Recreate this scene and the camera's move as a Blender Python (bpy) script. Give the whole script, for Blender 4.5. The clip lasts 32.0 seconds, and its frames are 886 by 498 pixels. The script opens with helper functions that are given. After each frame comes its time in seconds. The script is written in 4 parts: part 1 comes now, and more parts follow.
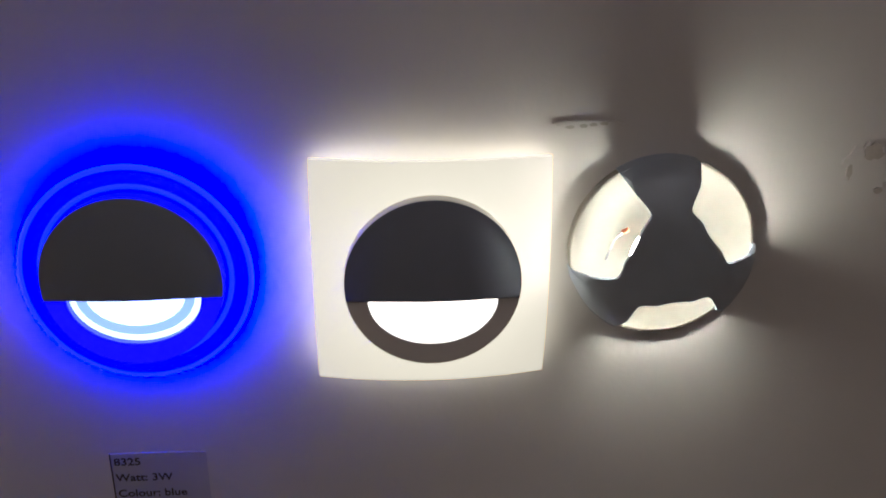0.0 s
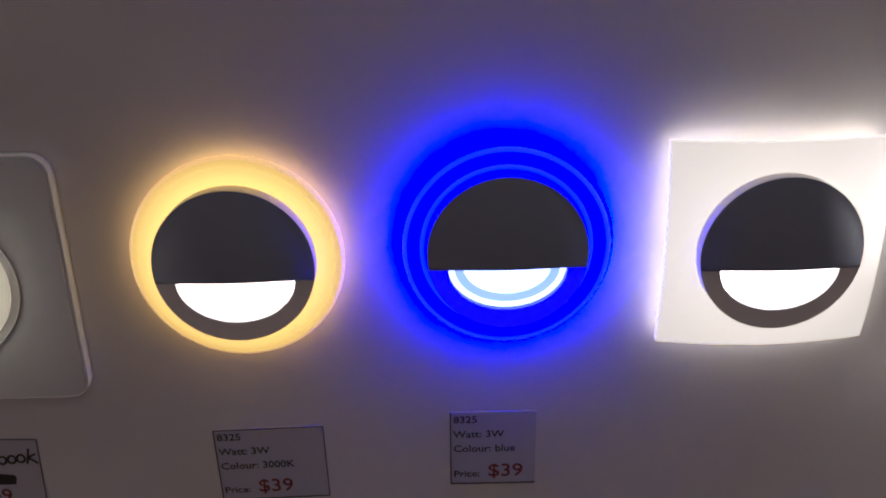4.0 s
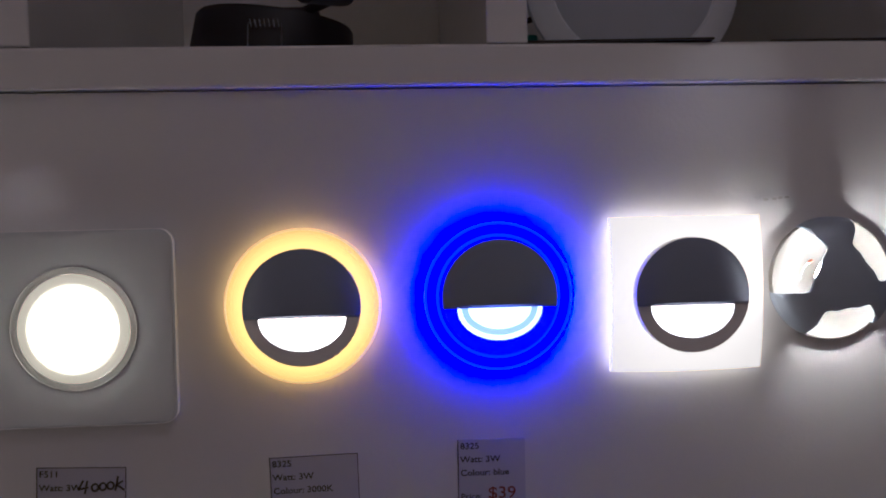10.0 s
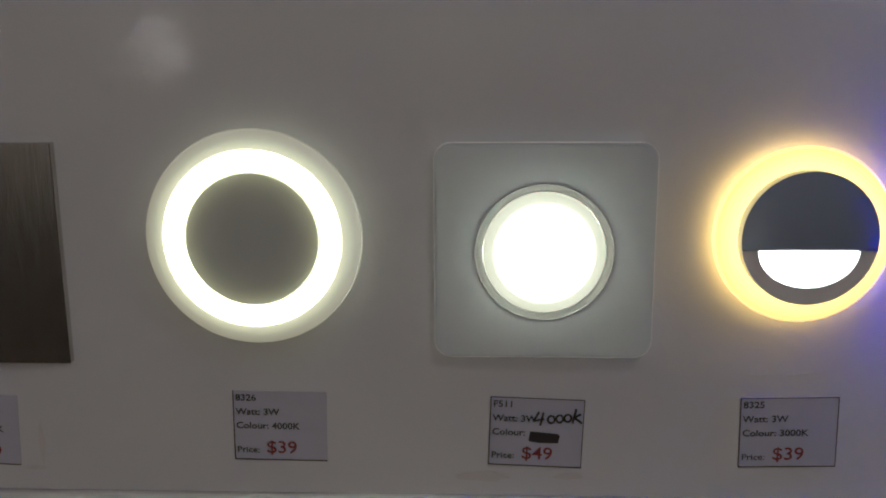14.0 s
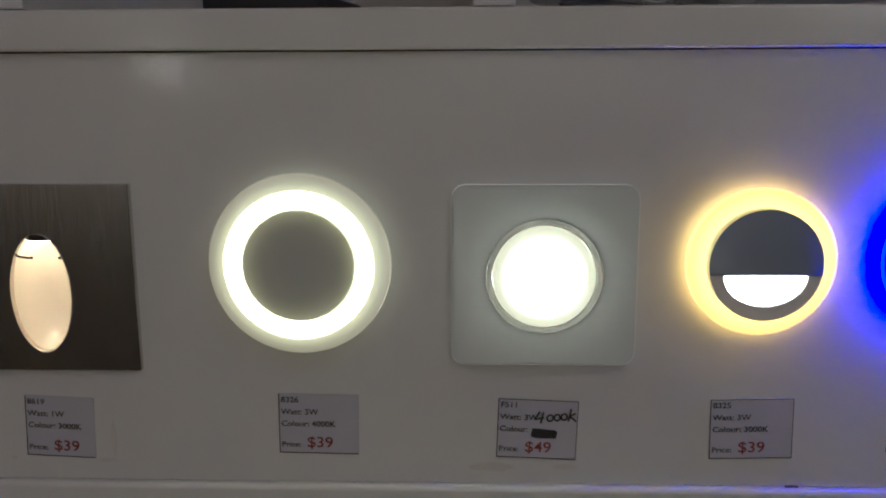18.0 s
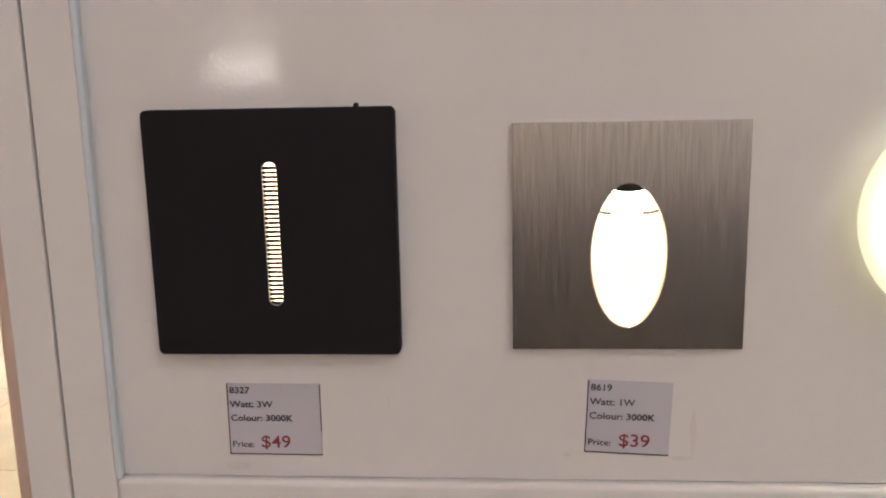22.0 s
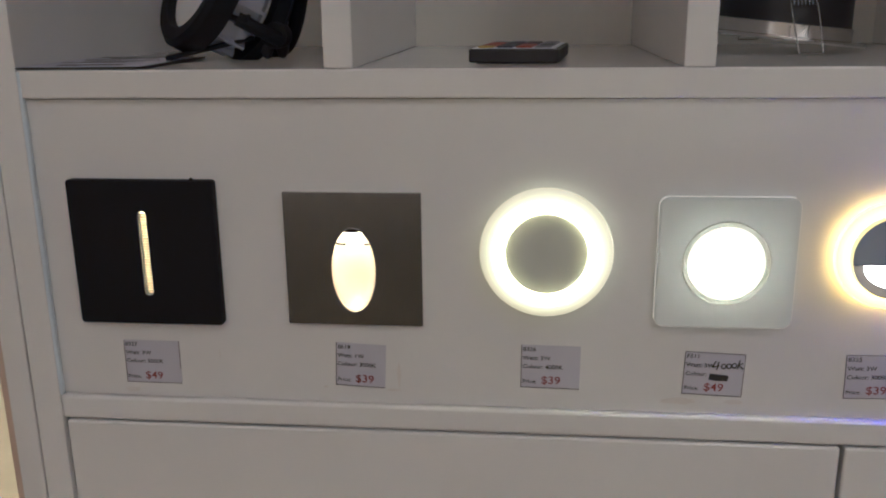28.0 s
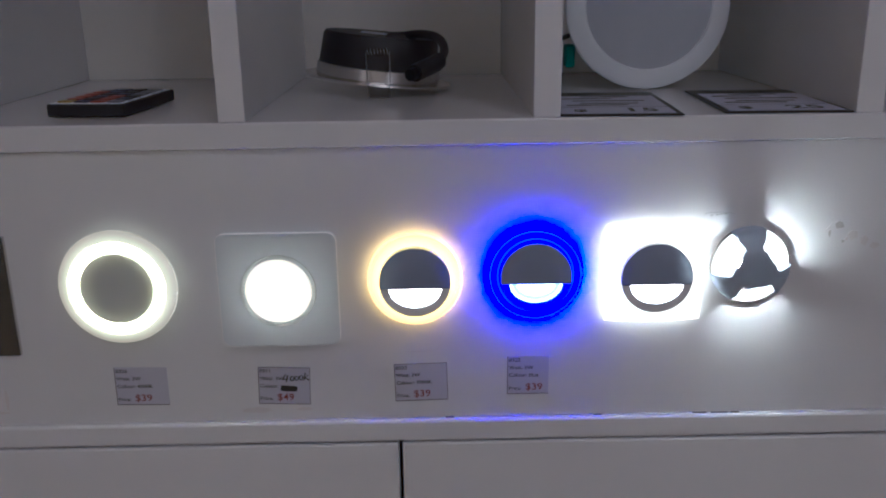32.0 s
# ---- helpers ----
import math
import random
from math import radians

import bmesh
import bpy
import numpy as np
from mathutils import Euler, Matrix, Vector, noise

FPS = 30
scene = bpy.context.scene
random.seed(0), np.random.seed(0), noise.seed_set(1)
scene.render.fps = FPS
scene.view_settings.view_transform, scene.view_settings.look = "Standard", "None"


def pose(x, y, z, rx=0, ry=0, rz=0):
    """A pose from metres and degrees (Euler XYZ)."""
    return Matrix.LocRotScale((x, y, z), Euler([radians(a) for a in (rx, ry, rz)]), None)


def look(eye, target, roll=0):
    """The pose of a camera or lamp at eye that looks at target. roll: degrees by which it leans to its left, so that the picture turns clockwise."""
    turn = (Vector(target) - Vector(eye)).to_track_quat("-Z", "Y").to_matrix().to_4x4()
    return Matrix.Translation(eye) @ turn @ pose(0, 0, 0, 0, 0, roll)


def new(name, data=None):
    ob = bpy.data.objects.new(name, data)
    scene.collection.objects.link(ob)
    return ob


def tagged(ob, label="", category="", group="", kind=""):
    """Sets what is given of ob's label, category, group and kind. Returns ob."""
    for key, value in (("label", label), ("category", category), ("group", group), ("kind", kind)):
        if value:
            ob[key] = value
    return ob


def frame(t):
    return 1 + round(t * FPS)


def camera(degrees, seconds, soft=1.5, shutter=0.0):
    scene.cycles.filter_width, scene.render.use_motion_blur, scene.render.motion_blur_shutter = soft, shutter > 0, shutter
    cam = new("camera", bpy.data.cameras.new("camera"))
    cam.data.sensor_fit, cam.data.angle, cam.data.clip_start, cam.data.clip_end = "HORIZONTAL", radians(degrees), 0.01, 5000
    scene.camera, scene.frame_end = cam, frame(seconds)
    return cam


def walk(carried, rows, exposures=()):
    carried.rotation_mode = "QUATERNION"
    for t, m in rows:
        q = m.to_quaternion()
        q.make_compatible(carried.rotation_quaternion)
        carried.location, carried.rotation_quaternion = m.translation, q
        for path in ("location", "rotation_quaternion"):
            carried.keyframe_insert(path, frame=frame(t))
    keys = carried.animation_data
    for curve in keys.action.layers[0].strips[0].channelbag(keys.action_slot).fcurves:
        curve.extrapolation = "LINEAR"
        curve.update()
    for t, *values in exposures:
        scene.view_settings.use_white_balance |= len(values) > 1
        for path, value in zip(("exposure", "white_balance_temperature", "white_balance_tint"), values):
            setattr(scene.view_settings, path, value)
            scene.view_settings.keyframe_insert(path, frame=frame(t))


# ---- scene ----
cam = camera(53.4, 32.0, soft=2.0)
PATH = [
    (0, (-0.0051, -0.2297, 1.3510), (0.1177, 1.6243, 0.6109), 0.17),
    (0.5, (0.0042, -0.2334, 1.3508), (0.1094, 1.6117, 0.5864), 0.36),
    (1, (0.0115, -0.2364, 1.3506), (0.0776, 1.6022, 0.5663), 0.08),
    (1.5, (0.0020, -0.2316, 1.3511), (0.0224, 1.6128, 0.5779), -0.58),
    (2, (-0.0113, -0.2400, 1.3572), (0.0333, 1.6016, 0.5783), -0.77),
    (2.5, (-0.0257, -0.2506, 1.3604), (0.0525, 1.5918, 0.5863), -0.93),
    (3, (-0.0483, -0.2565, 1.3637), (0.0044, 1.5895, 0.5959), -1.33),
    (3.5, (-0.0719, -0.2514, 1.3580), (-0.0411, 1.6007, 0.6038), -1.29),
    (4, (-0.0946, -0.2500, 1.3551), (-0.0722, 1.6031, 0.6030), -1.18),
    (4.5, (-0.1091, -0.2528, 1.3550), (-0.0964, 1.6027, 0.6087), -1.20),
    (6.5, (-0.1437, -0.2501, 1.2915), (-0.0471, 1.7209, 0.9660), -0.86),
    (7, (-0.1510, -0.2582, 1.2804), (0.0060, 1.7265, 1.0900), -0.61),
    (7.5, (-0.1407, -0.2791, 1.2805), (0.0189, 1.7058, 1.0944), -1.21),
    (8, (-0.1176, -0.2981, 1.2869), (0.0343, 1.6886, 1.1128), -1.73),
    (8.5, (-0.1011, -0.3137, 1.2870), (0.0524, 1.6763, 1.1594), -1.85),
    (9, (-0.0943, -0.3320, 1.2871), (0.0504, 1.6603, 1.1884), -1.67),
    (9.5, (-0.1092, -0.3540, 1.2929), (0.0492, 1.6362, 1.1753), -1.31),
    (10, (-0.1201, -0.3679, 1.2918), (0.0171, 1.6256, 1.2073), -1.25),
    (10.5, (-0.1397, -0.3629, 1.2929), (-0.0151, 1.6307, 1.1940), -1.13),
    (11, (-0.1695, -0.3571, 1.2983), (-0.0584, 1.6368, 1.1892), -0.74),
    (11.5, (-0.1986, -0.3571, 1.2989), (-0.1473, 1.6382, 1.1719), -0.38),
    (12, (-0.2230, -0.3492, 1.3180), (-0.2216, 1.6337, 1.0571), -0.57),
    (12.5, (-0.2367, -0.3448, 1.3165), (-0.2717, 1.6370, 1.0491), -0.68),
    (13, (-0.2559, -0.3365, 1.3214), (-0.3148, 1.6347, 0.9886), -0.62),
    (13.5, (-0.2650, -0.3313, 1.3179), (-0.3494, 1.6343, 0.9589), -0.61),
    (14, (-0.2692, -0.3183, 1.3151), (-0.3454, 1.6373, 0.9029), -0.33),
    (14.5, (-0.2727, -0.3011, 1.3131), (-0.3472, 1.6458, 0.8613), -0.34),
    (16.5, (-0.2718, -0.3204, 1.3357), (-0.3271, 1.6138, 0.8301), -0.34),
    (17, (-0.2712, -0.3316, 1.3266), (-0.3245, 1.6098, 0.8489), -0.48),
    (17.5, (-0.2697, -0.3497, 1.3266), (-0.3307, 1.6026, 0.8967), -0.57),
    (18, (-0.2752, -0.3759, 1.3336), (-0.3438, 1.5847, 0.9441), -0.29),
    (18.5, (-0.2902, -0.3988, 1.3399), (-0.3684, 1.5630, 0.9590), -0.07),
    (19, (-0.3213, -0.4016, 1.3438), (-0.4242, 1.5545, 0.9399), 0.13),
    (19.5, (-0.3565, -0.4079, 1.3394), (-0.5224, 1.5463, 0.9475), 0.07),
    (20, (-0.4038, -0.4137, 1.3300), (-0.6173, 1.5394, 0.9564), -0.22),
    (20.5, (-0.4451, -0.4090, 1.3312), (-0.6744, 1.5398, 0.9442), -0.92),
    (21, (-0.4764, -0.3769, 1.3321), (-0.6813, 1.5717, 0.9312), -1.51),
    (21.5, (-0.4948, -0.3442, 1.3216), (-0.6729, 1.6073, 0.9218), -1.55),
    (22, (-0.5105, -0.3219, 1.3050), (-0.6568, 1.6350, 0.9189), -1.21),
    (22.5, (-0.5128, -0.3145, 1.2919), (-0.6386, 1.6537, 0.9594), -1.18),
    (23, (-0.5084, -0.3131, 1.2840), (-0.6365, 1.6648, 1.0170), -1.46),
    (23.5, (-0.5097, -0.3240, 1.2813), (-0.6358, 1.6582, 1.0466), -1.57),
    (24, (-0.5063, -0.3337, 1.2797), (-0.6277, 1.6489, 1.0468), -1.67),
    (24.5, (-0.5063, -0.3424, 1.2836), (-0.6275, 1.6377, 1.0297), -1.62),
    (26.5, (-0.4667, -0.4354, 1.3354), (-0.6036, 1.5104, 0.8939), -0.20),
    (27, (-0.4311, -0.4625, 1.3492), (-0.6102, 1.4754, 0.8884), -0.39),
    (27.5, (-0.3998, -0.4851, 1.3687), (-0.5995, 1.4434, 0.8778), -0.59),
    (28, (-0.3587, -0.5128, 1.3949), (-0.5562, 1.4051, 0.8634), -0.68),
    (28.5, (-0.3192, -0.5286, 1.4112), (-0.5148, 1.3796, 0.8450), -1.08),
    (29, (-0.2896, -0.5377, 1.4218), (-0.4599, 1.3762, 0.8670), -1.24),
    (29.5, (-0.2492, -0.5307, 1.4284), (-0.3836, 1.3893, 0.8847), -1.30),
    (30, (-0.2175, -0.5260, 1.4319), (-0.2953, 1.3956, 0.8829), -0.99),
    (30.5, (-0.1952, -0.5287, 1.4361), (-0.2176, 1.3923, 0.8800), -0.63),
    (31, (-0.1717, -0.5363, 1.4375), (-0.1753, 1.3851, 0.8826), -0.57),
    (31.5, (-0.1572, -0.5463, 1.4369), (-0.1340, 1.3755, 0.8835), -0.57),
    (32, (-0.1382, -0.5629, 1.4435), (-0.1240, 1.3518, 0.8659), -0.88),
]

EXPOSURES = [(0, -0.48, 3540, 12), (4, -0.46, 3560, 21), (7, -0.52, 3540, 27), (9, -0.55, 3470, 25), (10, -0.25, 3420, 20), (11, 0.12, 3350, 17), (12, 0.65, 3290, 15), (13, 0.98, 3270, 11),
             (14, 0.42, 3260, 7), (15.5, -0.04, 3250, 6), (17, -0.14, 3240, 6), (18, 0.48, 3260, 5), (19, 1.12, 3290, 5), (20, 1.75, 3330, 7), (21, 2.0, 3400, 9), (22, 2.18, 3440, 10), (23, 2.15, 3480, 10),
             (24, 1.97, 3460, 9), (27, 1.58, 3320, 6), (28, 1.54, 3290, 6), (29, 1.36, 3245, 7), (30, 1.12, 3190, 9), (31, 0.95, 3160, 11), (32, 0.88, 3150, 12)]
walk(cam, [(t, look(eye, target, roll)) for t, eye, target, roll in PATH], EXPOSURES)

# ---- light ----
world = bpy.data.worlds.new("world")
scene.world = world
world.use_nodes = True
world.node_tree.nodes["Background"].inputs[0].default_value = (0.05, 0.045, 0.04, 1)
world.node_tree.nodes["Background"].inputs[1].default_value = 0.3

# the picture is balanced to 3500 K: colours of lamps are given as they look and turned into what they give off
BALANCE = np.linalg.inv(np.array([[0.839, -0.279, -0.062], [0.013, 1.09, -0.025], [0.03, 0.111, 2.267]]))


def lamp_colour(r, g, b):
    c = BALANCE @ np.array([r, g, b], float)
    return tuple(float(max(0.0, v)) for v in c)


# ---- materials ----
def material(name):
    m = bpy.data.materials.new(name)
    m.use_nodes = True
    return m, m.node_tree.nodes, m.node_tree.links, m.node_tree.nodes["Principled BSDF"]


def surface(name, colour, rough=0.5, metal=0.0, vary=0.08, scale=30.0, bump=0.0, bump_scale=400.0, stretch=(1, 1, 1), spec=0.5, coat=0.0, detail=2):
    """A surface with stains at one scale and grain at another."""
    m, nodes, links, bsdf = material(name)
    tex = nodes.new("ShaderNodeTexCoord")
    mapping = nodes.new("ShaderNodeMapping")
    mapping.inputs["Scale"].default_value = stretch
    links.new(tex.outputs["Object"], mapping.inputs["Vector"])
    big = nodes.new("ShaderNodeTexNoise")
    big.inputs["Scale"].default_value, big.inputs["Detail"].default_value = scale, 5
    links.new(mapping.outputs[0], big.inputs["Vector"])
    ramp = nodes.new("ShaderNodeMix")
    ramp.data_type = "RGBA"
    ramp.inputs["A"].default_value = (*[c * (1 - vary) for c in colour], 1)
    ramp.inputs["B"].default_value = (*[min(1, c * (1 + vary)) for c in colour], 1)
    links.new(big.outputs["Fac"], ramp.inputs["Factor"])
    links.new(ramp.outputs["Result"], bsdf.inputs["Base Color"])
    fine = nodes.new("ShaderNodeTexNoise")
    fine.inputs["Scale"].default_value, fine.inputs["Detail"].default_value = bump_scale, detail
    links.new(mapping.outputs[0], fine.inputs["Vector"])
    gloss = nodes.new("ShaderNodeMapRange")
    gloss.inputs["To Min"].default_value, gloss.inputs["To Max"].default_value = rough * 0.85, min(1, rough * 1.15)
    links.new(big.outputs["Fac"], gloss.inputs["Value"])
    links.new(gloss.outputs[0], bsdf.inputs["Roughness"])
    bsdf.inputs["Metallic"].default_value = metal
    bsdf.inputs["Specular IOR Level"].default_value = spec
    bsdf.inputs["Coat Weight"].default_value = coat
    if bump:
        relief = nodes.new("ShaderNodeBump")
        relief.inputs["Strength"].default_value, relief.inputs["Distance"].default_value = 1.0, bump
        links.new(fine.outputs["Fac"], relief.inputs["Height"])
        links.new(relief.outputs[0], bsdf.inputs["Normal"])
    return m


def glowing(name, colour, strength, base=(0.8, 0.8, 0.8), rough=0.4, pure=False):
    """A diffuser that gives off light."""
    m, nodes, links, bsdf = material(name)
    bsdf.inputs["Base Color"].default_value = (*base, 1)
    bsdf.inputs["Roughness"].default_value = rough
    bsdf.inputs["Emission Color"].default_value = (*(colour if pure else lamp_colour(*colour)), 1)
    bsdf.inputs["Emission Strength"].default_value = strength
    return m


def radial_glow(name, colour, inner, outer, r0, r1, base=(0.8, 0.8, 0.8), rough=0.25):
    """Glow painted by radius in place of light spreading outward: strength inner at r0, outer at r1."""
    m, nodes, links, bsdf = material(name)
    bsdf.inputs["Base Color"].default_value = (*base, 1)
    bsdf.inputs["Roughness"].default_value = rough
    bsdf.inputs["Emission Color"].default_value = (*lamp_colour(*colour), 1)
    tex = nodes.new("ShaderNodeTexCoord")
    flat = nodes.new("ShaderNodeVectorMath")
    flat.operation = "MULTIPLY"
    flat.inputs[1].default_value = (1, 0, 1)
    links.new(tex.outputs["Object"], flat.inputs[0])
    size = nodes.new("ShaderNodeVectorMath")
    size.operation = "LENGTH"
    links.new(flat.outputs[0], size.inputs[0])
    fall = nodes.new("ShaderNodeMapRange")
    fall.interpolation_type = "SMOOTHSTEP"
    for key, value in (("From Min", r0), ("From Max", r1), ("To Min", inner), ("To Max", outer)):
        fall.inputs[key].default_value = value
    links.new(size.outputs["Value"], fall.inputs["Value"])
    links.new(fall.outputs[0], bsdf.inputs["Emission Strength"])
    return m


PAINT = surface("white_spray_paint", (0.74, 0.73, 0.72), 0.05, vary=0.05, scale=9, bump=0.00006, bump_scale=560, spec=0.4, detail=0.6)
LAMINATE = surface("white_laminate", (0.76, 0.75, 0.74), 0.12, vary=0.03, scale=6, bump=0.000012, bump_scale=300)
GAP_DARK = surface("gap_shadow_board", (0.04, 0.037, 0.033), 0.8)
HOOD = surface("grey_metal_paint", (0.27, 0.295, 0.4), 0.6, metal=0.1, vary=0.06, scale=60, bump=0.00001, bump_scale=3000, spec=0.3)
CAP = surface("blue_grey_metal_paint", (0.46, 0.52, 0.64), 0.4, metal=0.2, vary=0.06, scale=60, bump=0.00001, bump_scale=3000)
RING_GREY = surface("light_grey_metal_paint", (0.84, 0.82, 0.8), 0.5, vary=0.05, scale=60)
BLACK = surface("matt_black_powder_coat", (0.008, 0.009, 0.012), 0.6, vary=0.15, scale=80, bump=0.00002, bump_scale=2500, spec=0.22)
BLACK_PLASTIC = surface("black_plastic", (0.012, 0.012, 0.015), 0.5, vary=0.2, scale=60, bump=0.00003, bump_scale=1500)
STEEL = surface("brushed_steel", (0.64, 0.615, 0.585), 0.23, metal=1.0, vary=0.5, scale=1700, bump=0.000028, bump_scale=2200, stretch=(1, 1, 0.03))
SILVER = surface("turned_aluminium", (0.62, 0.6, 0.57), 0.25, metal=1.0, vary=0.1, scale=200)
WIRE = surface("spring_wire", (0.5, 0.49, 0.47), 0.25, metal=1.0)
WHITE_PLASTIC = surface("white_plastic", (0.78, 0.79, 0.8), 0.4, vary=0.02, scale=20)
GREY_PLASTIC = surface("pale_grey_plastic", (0.5, 0.52, 0.55), 0.35, vary=0.04, scale=30)
PAPER = surface("label_paper", (0.53, 0.52, 0.6), 0.75, vary=0.03, scale=120, bump=0.00002, bump_scale=900)
INK = surface("black_ink", (0.03, 0.028, 0.032), 0.7)
RED_INK = surface("red_ink", (0.2, 0.034, 0.05), 0.7)
BOWL = surface("white_reflector", (0.84, 0.79, 0.7), 0.14, coat=0.7)
# White reflector coloured dark, so that less light shows in the trefoil openings.
DIMMED_CREAM = surface("dimmed_cream_plastic", (0.24, 0.23, 0.19), 0.45, vary=0.08, scale=200)
TEAL = surface("teal_gasket", (0.02, 0.22, 0.17), 0.5)
FINS = surface("cast_aluminium", (0.42, 0.43, 0.5), 0.5, metal=0.2)
GLASS_FROST = surface("frosted_lens", (0.75, 0.75, 0.74), 0.3)
# The floor's strong blotches paint in soft shadows lying across the tiles.
FLOOR = surface("shadow_blotched_tile", (0.62, 0.53, 0.38), 0.35, vary=0.3, scale=4, bump=0.0004, bump_scale=30)
WALL = surface("cream_wall_paint", (0.72, 0.68, 0.62), 0.7, vary=0.04, scale=2)
CEILING = surface("white_ceiling_paint", (0.8, 0.79, 0.77), 0.8, vary=0.03, scale=2)


# ---- shape helpers ----
def empty(name, x, y, z, label, category, group=""):
    ob = new(name)
    ob.empty_display_size = 0.01
    ob.location = (x, y, z)
    return tagged(ob, label, category, group)


def part(name, bm, mat, parent=None, label="", smooth=False):
    bmesh.ops.recalc_face_normals(bm, faces=bm.faces)
    me = bpy.data.meshes.new(name)
    bm.to_mesh(me)
    bm.free()
    me.materials.append(mat)
    if smooth:
        for p in me.polygons:
            p.use_smooth = True
        me.set_sharp_from_angle(angle=radians(35))
    ob = new(name, me)
    if parent:
        ob.parent = parent
    return tagged(ob, label) if label else ob


def box(x0, x1, y0, y1, z0, z1, bevel=0.0, bm=None):
    bm = bm or bmesh.new()
    made = bmesh.ops.create_cube(bm, size=1.0, matrix=Matrix.Translation(((x0 + x1) / 2, (y0 + y1) / 2, (z0 + z1) / 2)) @ Matrix.Diagonal((x1 - x0, y1 - y0, z1 - z0, 1)))
    if bevel:
        edges = list({e for v in made["verts"] for e in v.link_edges})
        bmesh.ops.bevel(bm, geom=edges, offset=bevel, segments=5 if bevel > 0.001 else 2, affect="EDGES", profile=0.5)
    return bm


def flowing(points, n=8):
    """More points along a smooth line through the given ones."""
    pts = [Vector(p) for p in points]
    pts = [2 * pts[0] - pts[1], *pts, 2 * pts[-1] - pts[-2]]
    out = []
    for a, b, c, d in zip(pts, pts[1:], pts[2:], pts[3:]):
        out += [0.5 * (2 * b + (c - a) * t + (2 * a - 5 * b + 4 * c - d) * t * t + (3 * b - a - 3 * c + d) * t ** 3) for t in (k / n for k in range(n))]
    return out + [pts[-2]]


def tube(points, radius, sides=10, closed=False, bm=None):
    """A round bar along points."""
    bm = bm or bmesh.new()
    pts = [Vector(p) for p in points]
    rings = []
    side = None
    for n, p in enumerate(pts):
        ahead = (pts[(n + 1) % len(pts)] if closed or n + 1 < len(pts) else p) - (pts[n - 1] if closed or n else p)
        ahead.normalize()
        side = (side - ahead * side.dot(ahead)) if side else ahead.orthogonal()
        side.normalize()
        up = ahead.cross(side)
        rings.append([bm.verts.new(p + radius * (math.cos(a) * side + math.sin(a) * up)) for a in (2 * math.pi * k / sides for k in range(sides))])
    pairs = list(zip(rings, rings[1:])) + ([(rings[-1], rings[0])] if closed else [])
    for a, b in pairs:
        for k in range(sides):
            bm.faces.new((a[k], a[(k + 1) % sides], b[(k + 1) % sides], b[k]))
    if not closed:
        bm.faces.new(rings[0])
        bm.faces.new(rings[-1])
    return bm


def spun(profile, n=96, bm=None, sx=1.0, sz=1.0, turn=None):
    """Turned about the y axis from (radius, y) pairs; a radius of 0 closes it."""
    bm = bm or bmesh.new()
    rings = []
    for r, y in profile:
        if r < 1e-7:
            rings.append([bm.verts.new((0, y, 0))])
        else:
            rings.append([bm.verts.new((sx * r * math.cos(2 * math.pi * k / n), y, sz * r * math.sin(2 * math.pi * k / n))) for k in range(n)])
    for a, b in zip(rings, rings[1:]):
        for k in range(n):
            quad = (a[k % len(a)], a[(k + 1) % len(a)], b[(k + 1) % len(b)], b[k % len(b)])
            if len(set(quad)) > 2:
                bm.faces.new(list(dict.fromkeys(quad)))
    if turn:
        bmesh.ops.transform(bm, matrix=turn, verts=bm.verts)
    return bm


def arc(cx, cz, r, a0, a1, n):
    return [(cx + r * math.cos(radians(a0 + (a1 - a0) * k / n)), cz + r * math.sin(radians(a0 + (a1 - a0) * k / n))) for k in range(n + 1)]


def round_rect(x0, x1, z0, z1, r, n=6):
    return arc(x1 - r, z0 + r, r, -90, 0, n) + arc(x1 - r, z1 - r, r, 0, 90, n) + arc(x0 + r, z1 - r, r, 90, 180, n) + arc(x0 + r, z0 + r, r, 180, 270, n)


def within(p, poly):
    x, z = p
    hit = False
    for (x0, z0), (x1, z1) in zip(poly, poly[1:] + poly[:1]):
        if (z0 > z) != (z1 > z) and x < (x1 - x0) * (z - z0) / (z1 - z0) + x0:
            hit = not hit
    return hit


